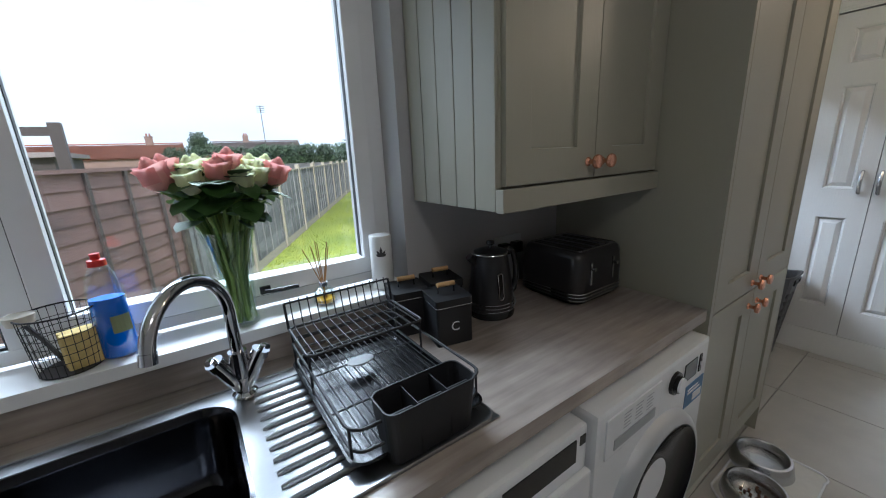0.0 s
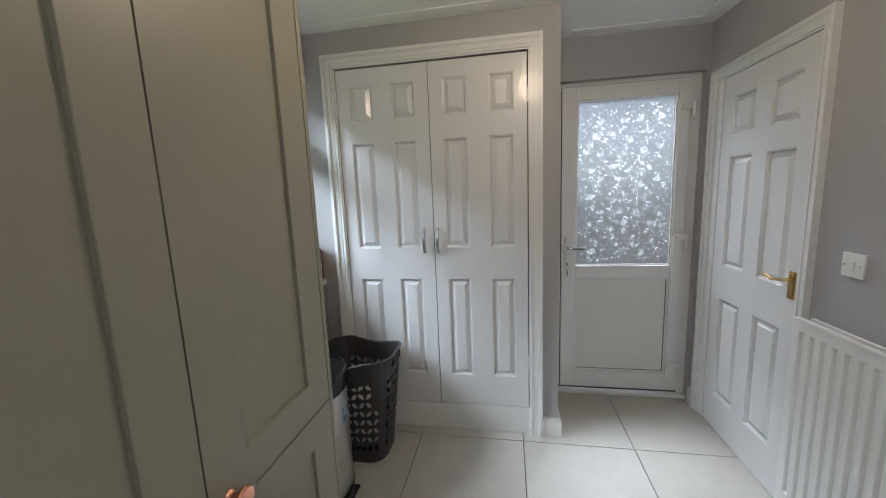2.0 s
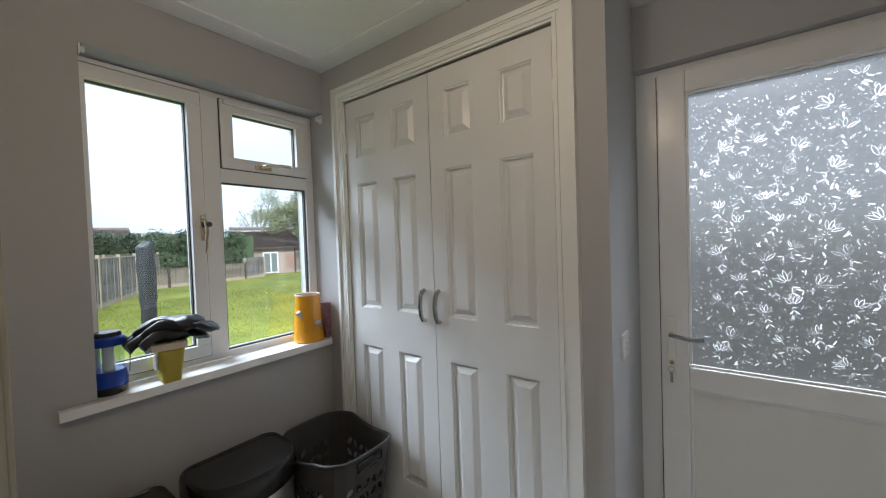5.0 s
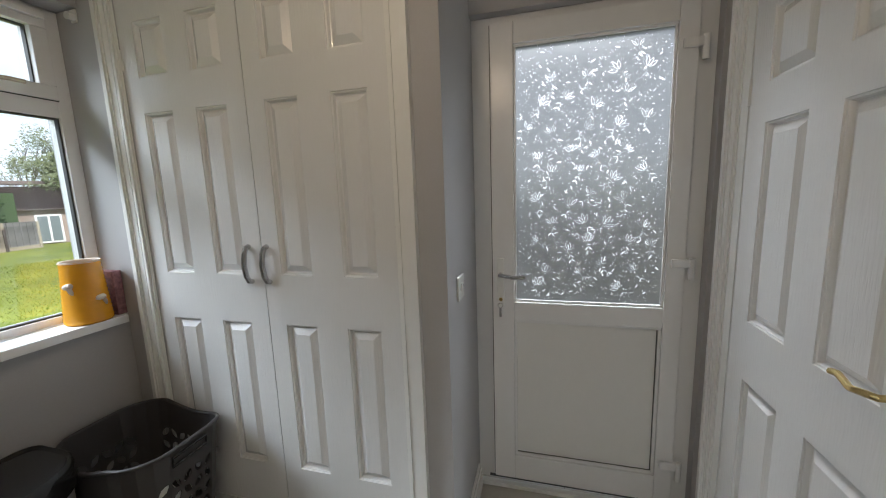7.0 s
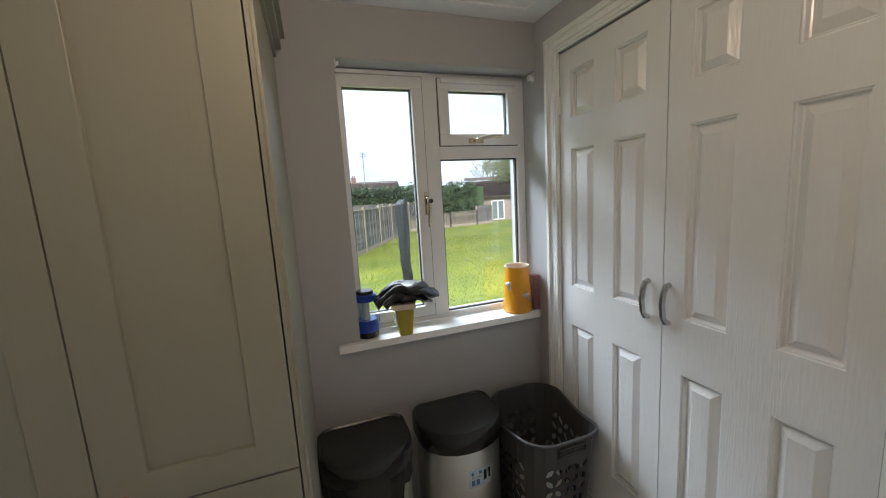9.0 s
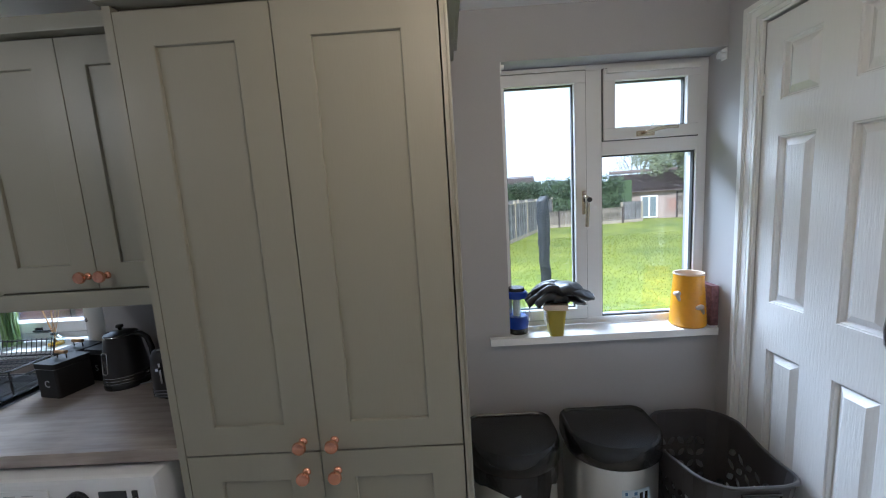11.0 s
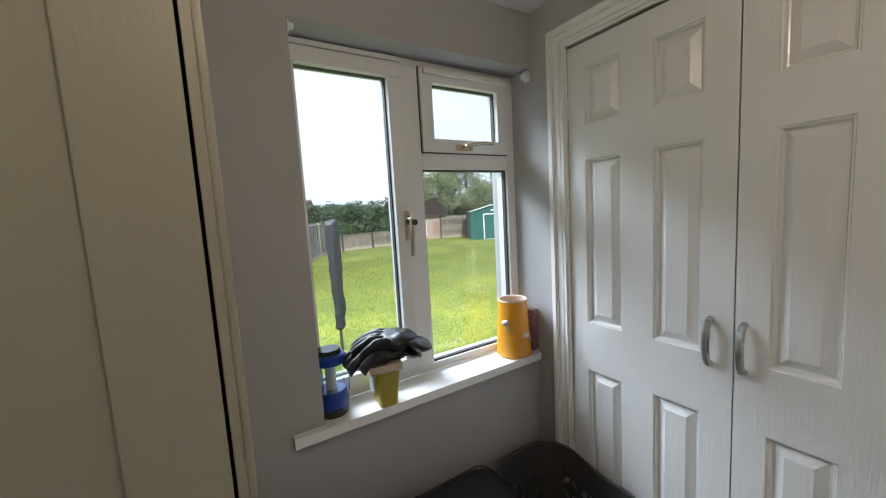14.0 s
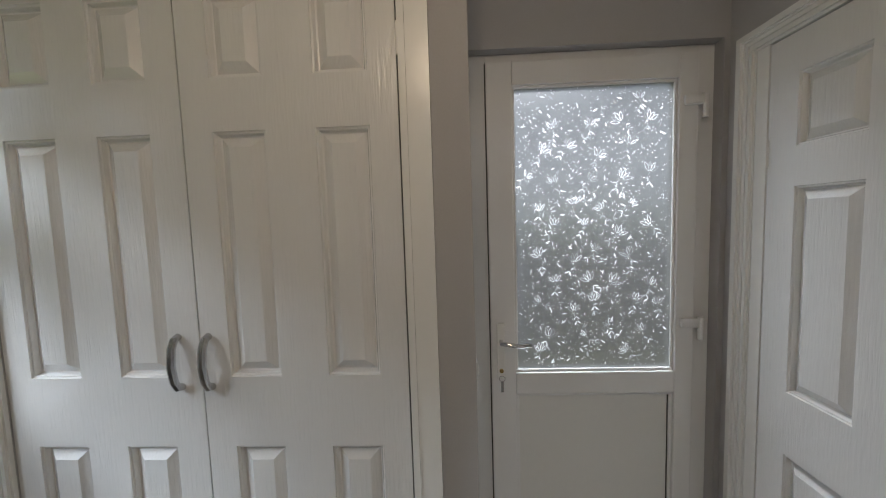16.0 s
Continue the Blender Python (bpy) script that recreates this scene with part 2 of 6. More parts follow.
M = dict(
    wall=material("wall_paint_grey", (0.435, 0.428, 0.432), 0.75, grain=0.15, scale=160, vary=0.03),
    ceiling=material("ceiling_paint", (0.84, 0.835, 0.82), 0.8, grain=0.3, scale=60, vary=0.02),
    white=material("white_gloss_paint", (0.75, 0.75, 0.745), 0.18, grain=0.6, scale=18, stretch=(9, 9, 0.8), vary=0.02, coat=0.25),
    trim=material("white_satin_trim", (0.80, 0.80, 0.78), 0.25, grain=0.06, scale=30, vary=0.02),
    sill=material("white_gloss_sill", (0.86, 0.86, 0.85), 0.12, vary=0.01),
    upvc=material("white_upvc", (0.78, 0.78, 0.78), 0.25, vary=0.015),
    seal=material("grey_seal", (0.05, 0.05, 0.05), 0.6),
    sage=material("sage_painted_wood", (0.305, 0.292, 0.232), 0.4, grain=0.13, scale=26, stretch=(10, 10, 0.7), vary=0.02),
    worktop=material("washed_oak_laminate", (0.44, 0.38, 0.335), 0.36, grain=0.35, scale=5, stretch=(0.9, 9, 9), vary=0.12, patch=4.5, dark=(0.21, 0.175, 0.15)),
    tile=material("porcelain_floor_tile", (0.45, 0.425, 0.38), 0.33, grain=0.08, scale=9, vary=0.08, patch=3.5, per_object=0.2),
    grout=material("grout", (0.16, 0.145, 0.13), 0.9),
    curtain=material("pale_curtain", (0.16, 0.19, 0.2), 0.4),
    steel=material("brushed_steel", (0.52, 0.52, 0.525), 0.27, 1.0, scale=60, stretch=(1, 12, 12), vary=0.05),
    sinksteel=material("satin_sink_steel", (0.33, 0.335, 0.34), 0.33, 1.0, scale=60, stretch=(1, 12, 12), vary=0.05),
    binsteel=material("satin_bin_steel", (0.74, 0.735, 0.72), 0.36, 1.0, scale=60, stretch=(12, 12, 1), vary=0.05),
    silver=material("silver_plastic", (0.55, 0.56, 0.57), 0.45, 0.4, vary=0.02),
    chrome=material("chrome", (0.58, 0.58, 0.59), 0.06, 1.0, vary=0.01),
    copper=material("copper", (0.86, 0.42, 0.28), 0.22, 1.0, vary=0.05),
    champagne=material("champagne_metal", (0.66, 0.58, 0.45), 0.25, 1.0, vary=0.05),
    brass=material("brass", (0.7, 0.52, 0.22), 0.2, 1.0, vary=0.05),
    black=material("black_plastic", (0.018, 0.018, 0.019), 0.2, vary=0.1),
    blackmatt=material("black_matt", (0.012, 0.012, 0.013), 0.55, vary=0.1),
    darkgrey=material("dark_grey_plastic", (0.052, 0.048, 0.048), 0.45, vary=0.08),
    appliance=material("white_enamel", (0.78, 0.79, 0.8), 0.22, vary=0.01),
    panel=material("pale_upvc_panel", (0.72, 0.715, 0.69), 0.35, vary=0.015),
    grass=material("grass", (0.235, 0.24, 0.026), 0.95, grain=1.0, scale=9, vary=0.3, patch=0.7, dark=(0.06, 0.10, 0.012)),
    fence=material("weathered_grey_timber", (0.165, 0.157, 0.153), 0.85, grain=0.8, scale=20, stretch=(1, 1, 8), vary=0.3, per_object=0.5, dark=(0.05, 0.047, 0.047)),
    brownfence=material("weathered_brown_timber", (0.155, 0.132, 0.105), 0.85, grain=0.8, scale=20, stretch=(1, 1, 8), vary=0.3, per_object=0.6, dark=(0.065, 0.055, 0.045)),
    palebrick=material("pale_pink_brick", (0.36, 0.28, 0.24), 0.85, grain=0.6, scale=14, stretch=(1, 1, 4), vary=0.3),
    redfence=material("weathered_red_timber", (0.125, 0.068, 0.058), 0.8, grain=1.0, scale=9, stretch=(1, 1, 8), vary=0.3, per_object=0.8, patch=4, dark=(0.040, 0.024, 0.021)),
    post=material("concrete_post", (0.34, 0.29, 0.22), 0.9, grain=0.5, scale=50, vary=0.12),
    darkpost=material("stained_timber_post", (0.06, 0.045, 0.04), 0.85, grain=0.5, scale=30, vary=0.2),
    roof_red=material("red_roof_tiles", (0.34, 0.135, 0.085), 0.8, grain=0.9, scale=3, vary=0.35, stretch=(3, 1, 1)),
    roof_brown=material("brown_roof_tiles", (0.21, 0.165, 0.15), 0.8, grain=0.6, scale=4, vary=0.2),
    brick=material("garden_brick", (0.24, 0.15, 0.12), 0.85, grain=0.6, scale=6, vary=0.3),
    green_metal=material("green_metal_sheet", (0.015, 0.10, 0.085), 0.45, vary=0.1),
    green_roof=material("green_metal_roof", (0.16, 0.27, 0.25), 0.4, vary=0.1),
    cover=material("grey_fabric_cover", (0.017, 0.020, 0.024), 0.7, grain=0.8, scale=14, vary=0.2),
    hedge=foliage("hedge_leaves", (0.058, 0.095, 0.036), (0.014, 0.028, 0.015)),
    spring=foliage("spring_leaves", (0.24, 0.27, 0.13), (0.13, 0.16, 0.075)),
    blades=petal("grass_blades", (0.32, 0.35, 0.05), (0.19, 0.24, 0.03)),
    bark=material("bark", (0.09, 0.07, 0.055), 0.9, grain=0.8, scale=20, vary=0.2),
    flowerleaf=foliage("bouquet_leaves", (0.07, 0.16, 0.03), (0.008, 0.03, 0.008)),
    stem=foliage("stems", (0.34, 0.46, 0.12), (0.12, 0.22, 0.05)),
    rose_pink=petal("pink_petals", (0.88, 0.50, 0.44), (0.74, 0.32, 0.30)),
    rose_cream=petal("cream_petals", (0.88, 0.90, 0.66), (0.78, 0.82, 0.50)),
    clear=glass("clear_glass"),
    clearplastic=pane_glass("clear_plastic", 0.10, (0.93, 0.96, 0.95)),
    amber=material("amber_oil", (0.75, 0.42, 0.05), 0.1),
    redcap=material("red_plastic", (0.62, 0.02, 0.015), 0.35),
    sponge=material("yellow_sponge", (0.72, 0.55, 0.22), 0.9, grain=0.9, scale=90, vary=0.2),
    bristle=material("cream_bristles", (0.6, 0.54, 0.45), 0.8, grain=0.6, scale=120),
    reed=material("reed_sticks", (0.42, 0.24, 0.10), 0.7),
    lightwood=material("light_wood", (0.50, 0.30, 0.13), 0.5, grain=0.3, scale=30, stretch=(1, 8, 8)),
    mustard=material("yellow_glaze", (0.74, 0.33, 0.015), 0.22, vary=0.08, coat=0.3),
    mustardplastic=material("mustard_plastic", (0.42, 0.34, 0.03), 0.4),
    cream=material("cream_card", (0.62, 0.53, 0.44), 0.7, vary=0.1),
    leather=material("black_leather", (0.008, 0.008, 0.0095), 0.38, grain=0.7, scale=70, vary=0.3),
    bluplastic=material("blue_plastic", (0.01, 0.05, 0.36), 0.35),
    patterned=material("mauve_patterned_card", (0.36, 0.19, 0.20), 0.6, scale=70, vary=0.2, dark=(0.12, 0.05, 0.06)),
    bagfilm=material("black_bin_liner", (0.02, 0.02, 0.02), 0.25, grain=0.9, scale=25),
    glassdark=material("dark_glass", (0.012, 0.012, 0.014), 0.06),
    porthole=material("porthole_glass", (0.006, 0.006, 0.007), 0.12),
    labelpaper=material("pale_blue_label_paper", (0.50, 0.60, 0.68), 0.5, vary=0.1),
    bluelabel=material("blue_label", (0.06, 0.16, 0.32), 0.5),
    greylabel=material("grey_print", (0.35, 0.37, 0.38), 0.5),
    kibble=material("brown_kibble", (0.10, 0.045, 0.025), 0.8),
    film=film_pane("frosted_film"),
    filmleaf=film_leaf("film_leaf"),
    kettle=material("satin_charcoal", (0.026, 0.025, 0.026), 0.28, 0.2, vary=0.1),
    pane=pane_glass("window_glass", 0.05, (0.96, 0.97, 0.965)),
)


M["porthole"].node_tree.nodes["Principled BSDF"].inputs["Specular IOR Level"].default_value = 0.2

# ---- shapes ----
def box(bm, x0, x1, y0, y1, z0, z1, bevel=0.0):
    r = bmesh.ops.create_cube(bm, size=1.0, matrix=Matrix.Translation(((x0 + x1) / 2, (y0 + y1) / 2, (z0 + z1) / 2)) @ Matrix.Diagonal((abs(x1 - x0), abs(y1 - y0), abs(z1 - z0), 1)))
    if bevel:
        edges = list({e for v in r["verts"] for e in v.link_edges})
        bmesh.ops.bevel(bm, geom=edges, offset=bevel, segments=2, profile=0.7, affect="EDGES")
    return bm


def boxes(*specs, bevel=0.0):
    bm = bmesh.new()
    for s in specs:
        box(bm, *s, bevel=bevel)
    return bm


def cyl(bm, at, r, h, axis="Z", r2=None, seg=24, cap=True):
    turn = {"Z": Matrix(), "X": Matrix.Rotation(radians(90), 4, "Y"), "Y": Matrix.Rotation(radians(-90), 4, "X")}[axis]
    bmesh.ops.create_cone(bm, cap_ends=cap, segments=seg, radius1=r, radius2=r if r2 is None else r2, depth=h, matrix=Matrix.Translation(at) @ turn @ Matrix.Translation((0, 0, h / 2)))
    return bm


def lathe(profile, seg=32, at=(0, 0, 0), squash=1.0):
    """A turned shape from (radius, height) pairs."""
    bm = bmesh.new()
    rings = []
    for r, z in profile:
        if r < 1e-5:
            rings.append([bm.verts.new((at[0], at[1], at[2] + z))])
        else:
            rings.append([bm.verts.new((at[0] + r * math.cos(2 * math.pi * i / seg), at[1] + squash * r * math.sin(2 * math.pi * i / seg), at[2] + z)) for i in range(seg)])
    for a, b in zip(rings, rings[1:]):
        for i in range(seg):
            j = (i + 1) % seg
            if len(a) == 1 and len(b) > 1:
                bm.faces.new((a[0], b[j], b[i]))
            elif len(b) == 1 and len(a) > 1:
                bm.faces.new((a[i], a[j], b[0]))
            elif len(a) > 1:
                bm.faces.new((a[i], a[j], b[j], b[i]))
    return bm


def tube(bm, pts, r, seg=8, closed=False):
    """A round bar along a line of points."""
    pts = [Vector(p) for p in pts]
    n = len(pts)
    rings = []
    side = None
    for i, p in enumerate(pts):
        a = pts[(i - 1) % n] if (closed or i > 0) else p
        b = pts[(i + 1) % n] if (closed or i < n - 1) else p
        d = (b - a).normalized()
        if side is None:
            side = d.orthogonal().normalized()
        side = (side - d * side.dot(d)).normalized()
        up = d.cross(side)
        rings.append([bm.verts.new(p + r * (math.cos(2 * math.pi * k / seg) * side + math.sin(2 * math.pi * k / seg) * up)) for k in range(seg)])
    pairs = list(zip(rings, rings[1:])) + ([(rings[-1], rings[0])] if closed else [])
    for a, b in pairs:
        for k in range(seg):
            bm.faces.new((a[k], a[(k + 1) % seg], b[(k + 1) % seg], b[k]))
    if not closed:
        bm.faces.new(rings[0][::-1])
        bm.faces.new(rings[-1])
    return bm


def arc(cx, cz, r, a0, a1, n=10, y=0.0):
    return [(cx + r * math.cos(radians(a0 + (a1 - a0) * i / n)), y, cz + r * math.sin(radians(a0 + (a1 - a0) * i / n))) for i in range(n + 1)]


def prism(bm, outline, z0, z1):
    """A solid with the outline (x, y) between two heights."""
    lo = [bm.verts.new((x, y, z0)) for x, y in outline]
    hi = [bm.verts.new((x, y, z1)) for x, y in outline]
    bm.faces.new(lo[::-1])
    bm.faces.new(hi)
    for i in range(len(lo)):
        j = (i + 1) % len(lo)
        bm.faces.new((lo[i], lo[j], hi[j], hi[i]))
    return bm


def rounded(x0, x1, y0, y1, r, n=5):
    out = []
    for cx, cy, a in ((x1 - r, y1 - r, 0), (x0 + r, y1 - r, 90), (x0 + r, y0 + r, 180), (x1 - r, y0 + r, 270)):
        out += [(cx + r * math.cos(radians(a + 90 * i / n)), cy + r * math.sin(radians(a + 90 * i / n))) for i in range(n + 1)]
    return out


def part(name, bm, mat, parent=None, label="", smooth=False, kind=""):
    bmesh.ops.recalc_face_normals(bm, faces=bm.faces)
    me = bpy.data.meshes.new(name)
    bm.to_mesh(me)
    bm.free()
    me.materials.append(M[mat] if isinstance(mat, str) else mat)
    if smooth:
        me.polygons.foreach_set("use_smooth", [True] * len(me.polygons))
        me.set_sharp_from_angle(angle=radians(40))
    ob = new(name, me)
    ob.parent = parent
    if label or kind:
        tagged(ob, label=label, kind=kind)
    return ob


def thing(name, at, label, category, group="", rz=0.0):
    ob = new(name)
    ob.empty_display_size = 0.05
    ob.matrix_world = pose(*at, 0, 0, rz)
    return tagged(ob, label, category, group)


def place(ob, m):
    ob.matrix_basis = m
    return ob


def setting(name, bm, mat, label, category="", smooth=False):
    return tagged(part(name, bm, mat, None, label, smooth), label, category, kind="structure")


def panelled(bm, xs, zs, panels, rings, y=0.0, into=1.0):
    """A face in the plane y, facing -y, cut by the lines xs and zs; the cells in panels get nested rings (inset, depth)."""
    for i in range(len(xs) - 1):
        for j in range(len(zs) - 1):
            x0, x1, z0, z1 = xs[i], xs[i + 1], zs[j], zs[j + 1]
            loop = [bm.verts.new((x, y, z)) for x, z in ((x0, z0), (x1, z0), (x1, z1), (x0, z1))]
            if (i, j) not in panels:
                bm.faces.new(loop)
                continue
            for ins, dep in rings:
                nxt = [bm.verts.new((x, y + into * dep, z)) for x, z in ((x0 + ins, z0 + ins), (x1 - ins, z0 + ins), (x1 - ins, z1 - ins), (x0 + ins, z1 - ins))]
                for k in range(4):
                    bm.faces.new((loop[k], loop[(k + 1) % 4], nxt[(k + 1) % 4], nxt[k]))
                loop = nxt
            bm.faces.new(loop)
    bmesh.ops.remove_doubles(bm, verts=bm.verts, dist=0.0002)
    return bm


def slab_behind(bm, w, h, t, front=0.0):
    """Sides and back of a leaf whose face lies at y = front."""
    a = [bm.verts.new(p) for p in ((0, front, 0), (w, front, 0), (w, front, h), (0, front, h))]
    b = [bm.verts.new((v.co.x, front + t, v.co.z)) for v in a]
    for k in range(4):
        bm.faces.new((a[k], a[(k + 1) % 4], b[(k + 1) % 4], b[k]))
    bm.faces.new(b)
    return bm


RAISED = ((0.0015, 0.004), (0.006, 0.005), (0.010, 0.016), (0.014, 0.0175), (0.038, 0.002))
SHAKER = ((0.0015, 0.001), (0.003, 0.009))


def six_panel_leaf(w, h, stiles=(0.062, 0.068), muntin=0.105, t=0.035, rails=(0.19, 0.79, 0.977, 1.592, 1.718, 1.915)):
    """A moulded six-panel leaf, its face at y = 0."""
    a, b = stiles
    pw = (w - a - b - muntin) / 2
    xs = [0, a, a + pw, a + pw + muntin, w - b, w]
    zs = [0, *rails, h]
    return slab_behind(panelled(bmesh.new(), xs, zs, {(i, j) for i in (1, 3) for j in (1, 3, 5)}, RAISED), w, h, t)


def shaker_leaf(w, h, t=0.02, rail=0.085, stile=0.085):
    xs, zs = [0, stile, w - stile, w], [0, rail, h - rail, h]
    return slab_behind(panelled(bmesh.new(), xs, zs, {(1, 1)}, SHAKER), w, h, t)


# ---- setting ----
CEIL = 2.385
NY, SY, EX, CX, WX = 2.87, 0.53, 5.95, 5.45, 0.4     # north wall, south wall, door wall, cupboard wall, west wall
W1 = (0.50, 2.62, 1.03, 2.17)
W2 = (4.505, 5.45, 0.93, 2.165)
FT = -0.012
setting("subfloor", boxes((WX - 0.1, 6.1, 0.3, 3.2, -0.12, FT)), "grout", "dark grout bed showing between the floor tiles", "floor")
setting("ceiling", boxes((WX - 0.1, 6.15, SY - 0.1, NY + 0.25, CEIL, CEIL + 0.1)), "ceiling", "matt white painted ceiling over the kitchen", "ceiling")
setting("wall_north", boxes(
    (WX - 0.1, 4.0, NY, NY + 0.27, -0.3, W1[2] - 0.03), (4.0, 6.15, NY, NY + 0.27, -0.3, 0.932), (4.0, W2[0], NY, 2.972, 0.932, W1[2] - 0.03), (4.0, W2[0] - 0.055, 2.972, NY + 0.27, 0.932, W1[2] - 0.03), (W2[1], 6.15, NY, NY + 0.27, 0.932, W1[2] - 0.03), (WX - 0.1, W1[0], NY, NY + 0.27, W1[2] - 0.03, CEIL),
    (W1[0], W1[1], NY, NY + 0.27, W1[3], CEIL), (W1[1], W2[0], NY, 2.972, W1[2] - 0.03, CEIL), (W1[1], W2[0] - 0.055, 2.972, NY + 0.27, W1[2] - 0.03, CEIL), (W2[0] - 0.055, W2[0], 2.972, NY + 0.27, W2[3], CEIL),
    (W2[0], W2[1], NY, NY + 0.27, W2[3], CEIL), (W2[1], 6.15, NY, NY + 0.27, W1[2] - 0.03, CEIL)), "wall", "grey painted wall with two window openings", "wall")
CY0, CY1, CZ1 = 1.612, 2.688, 2.178      # cupboard opening
setting("wall_cupboard", boxes(
    (CX, CX + 0.1, 1.45, CY0, 0, CEIL), (CX, CX + 0.1, CY1, NY, 0, CEIL), (CX, CX + 0.1, CY0, CY1, CZ1, CEIL),
    ), "wall", "grey painted wall round the built-in cupboard", "wall")
setting("wall_niche", boxes((CX, 6.15, 1.448, 1.4499, 0, CEIL), (CX + 0.1, 6.15, 1.45, 1.53, 0, CEIL)), "wall", "grey painted side wall beside the back door", "wall")
setting("wall_behind_cupboard", boxes((6.05, 6.15, 1.53, NY, 0, CEIL)), "wall", "plain wall closing the cupboard", "wall")
DY0, DY1, DZ1 = 0.55, 1.448, 2.125
setting("wall_east", boxes((EX - 0.03, 6.15, SY, DY0, 0, CEIL), (EX - 0.03, 6.15, DY0, DY1, DZ1, CEIL)), "wall", "grey painted wall over the back door", "wall")
PX0, PX1, PZ1 = 5.085, 5.748, 2.02
setting("wall_south", boxes((WX - 0.1, PX0, SY - 0.1, SY, 0, CEIL), (PX1, 6.15, SY - 0.1, SY, 0, CEIL), (PX0, PX1, SY - 0.1, SY, PZ1, CEIL)), "wall", "grey painted wall with an inner door", "wall")
setting("wall_west", boxes((WX - 0.1, WX, SY - 0.1, NY + 0.27, 0, CEIL)), "wall", "grey painted kitchen wall", "wall")


def architrave(name, along, a0, a1, z1, plane, toward, label, foot=0.0, w=0.062):
    """Moulded door casing round an opening: along is "x" or "y"."""
    steps = ((0.0, 0.008, 0.010), (0.008, 0.018, 0.018), (0.018, 0.026, 0.012), (0.026, w - 0.024, 0.016), (w - 0.024, w - 0.018, 0.021), (w - 0.018, w, 0.028))
    bm = bmesh.new()

    def bar(p0, p1, q0, q1, d):
        lo, hi = min(plane, plane + toward * d), max(plane, plane + toward * d)
        if along == "y":
            box(bm, lo, hi, p0, p1, q0, q1)
        else:
            box(bm, p0, p1, lo, hi, q0, q1)

    for s0, s1, d in steps:
        bar(a0 - s1, a0 - s0, foot, z1 + s0, d)
        bar(a1 + s0, a1 + s1, foot, z1 + s0, d)
        bar(a0 - s1, a1 + s1, z1 + s0, z1 + s1, d)
    return setting(name, bm, "trim", label, "trim")


architrave("trim_cupboard", "y", CY0, CY1, CZ1, CX, -1, "white moulded casing round the cupboard doors", w=0.073)
architrave("trim_inner_door", "x", PX0, PX1 + 0.045, PZ1, SY, 1, "white moulded casing round the inner door")
setting("baseboard", boxes((CX - 0.018, CX, 1.448, 1.55, 0, 0.1), (CX - 0.018, CX + 0.48, 1.43, 1.448, 0, 0.1), (PX1 + 0.107, EX - 0.03, SY, SY + 0.018, 0, 0.1), (CX - 0.011, CX, 1.4485, 1.535, 0.1, 0.118), (CX - 0.011, CX + 0.48, 1.437, 1.448, 0.1, 0.118)), "trim", "white skirting board at the foot of the walls", "trim")

setting("trim_inner_door_lining", boxes((PX1, PX1 + 0.0445, SY - 0.02, SY + 0.007, 0, PZ1)), "trim", "white door lining on the hinge side of the inner door", "trim")

# built-in cupboard
cup = thing("double_cupboard", (CX + 0.003, CY1, 0), "white six-panel double cupboard doors, closed, over a white plinth", "cupboard")
part("plinth", boxes((-0.002, 0.03, -(CY1 - CY0), 0, 0, 0.165)), "trim", cup)
LW = (CY1 - CY0) / 2
for k in range(2):
    leaf = part("door", six_panel_leaf(LW - (0.004 if k == 0 else 0.0075), CZ1 - 0.176, (0.070, 0.080) if k == 0 else (0.073, 0.070), 0.108 if k == 0 else 0.122), "white", cup)
    leaf.matrix_basis = pose(0, -0.002 - k * LW, 0.168, 0, 0, -90)
    hx = LW - 0.058 if k == 0 else 0.022
    part("handle", tube(bmesh.new(), [(hx, 0.0, 0.952), (hx, -0.016, 0.956), (hx, -0.027, 0.976), (hx, -0.033, 1.018), (hx, -0.027, 1.060), (hx, -0.016, 1.080), (hx, 0.0, 1.084)], 0.0098), "steel", leaf, "curved brushed steel pull handle", smooth=True)
    for hz in (0.25, 1.75):
        part("hinge", boxes(((-0.004 if k == 0 else LW - 0.006), (0.004 if k == 0 else LW + 0.002), -0.006, 0.002, hz, hz + 0.075)), "trim", leaf)

# back door
bd = thing("door_1", (EX + 0.02, DY1, 0.03), "white plastic back door with patterned frosted glass, closed", "door")
tagged(bd, kind="structure")
DW, DH = DY1 - DY0, DZ1 - 0.03
part("frame", boxes((0, 0.07, -0.077, 0, 0, DH), (0, 0.07, -DW, -DW + 0.061, 0, DH), (0, 0.07, -DW + 0.061, -0.077, DH - 0.029, DH), (0, 0.07, -DW + 0.061, -0.077, 0, 0.021), bevel=0.002), "upvc", bd)
part("threshold", boxes((-0.03, 0.0, -DW, 0, -0.028, -0.008), bevel=0.003), "trim", bd)
part("rain_seal", boxes((-0.004, 0.0, -DW + 0.05, -0.05, 0.004, 0.016)), "seal", bd)
GY0, GY1, GZ0, GZ1 = 0.68, 1.275, 0.93, 2.01
g0, g1, h0, h1 = GY1 - DY1, GY0 - DY1, GZ0 - 0.03, GZ1 - 0.03
L0, L1, LZ0, LZ1 = -0.078, -DW + 0.062, 0.022, DH - 0.03
leaf = part("leaf", boxes((-0.018, 0.05, g0, L0, LZ0, LZ1), (-0.018, 0.05, L1, g1, LZ0, LZ1), (-0.018, 0.05, g1, g0, h1, LZ1), (-0.018, 0.05, g1, g0, h0 - 0.085, h0),
                          (-0.018, 0.05, g1, g0, LZ0, LZ0 + 0.12), bevel=0.005), "upvc", bd)
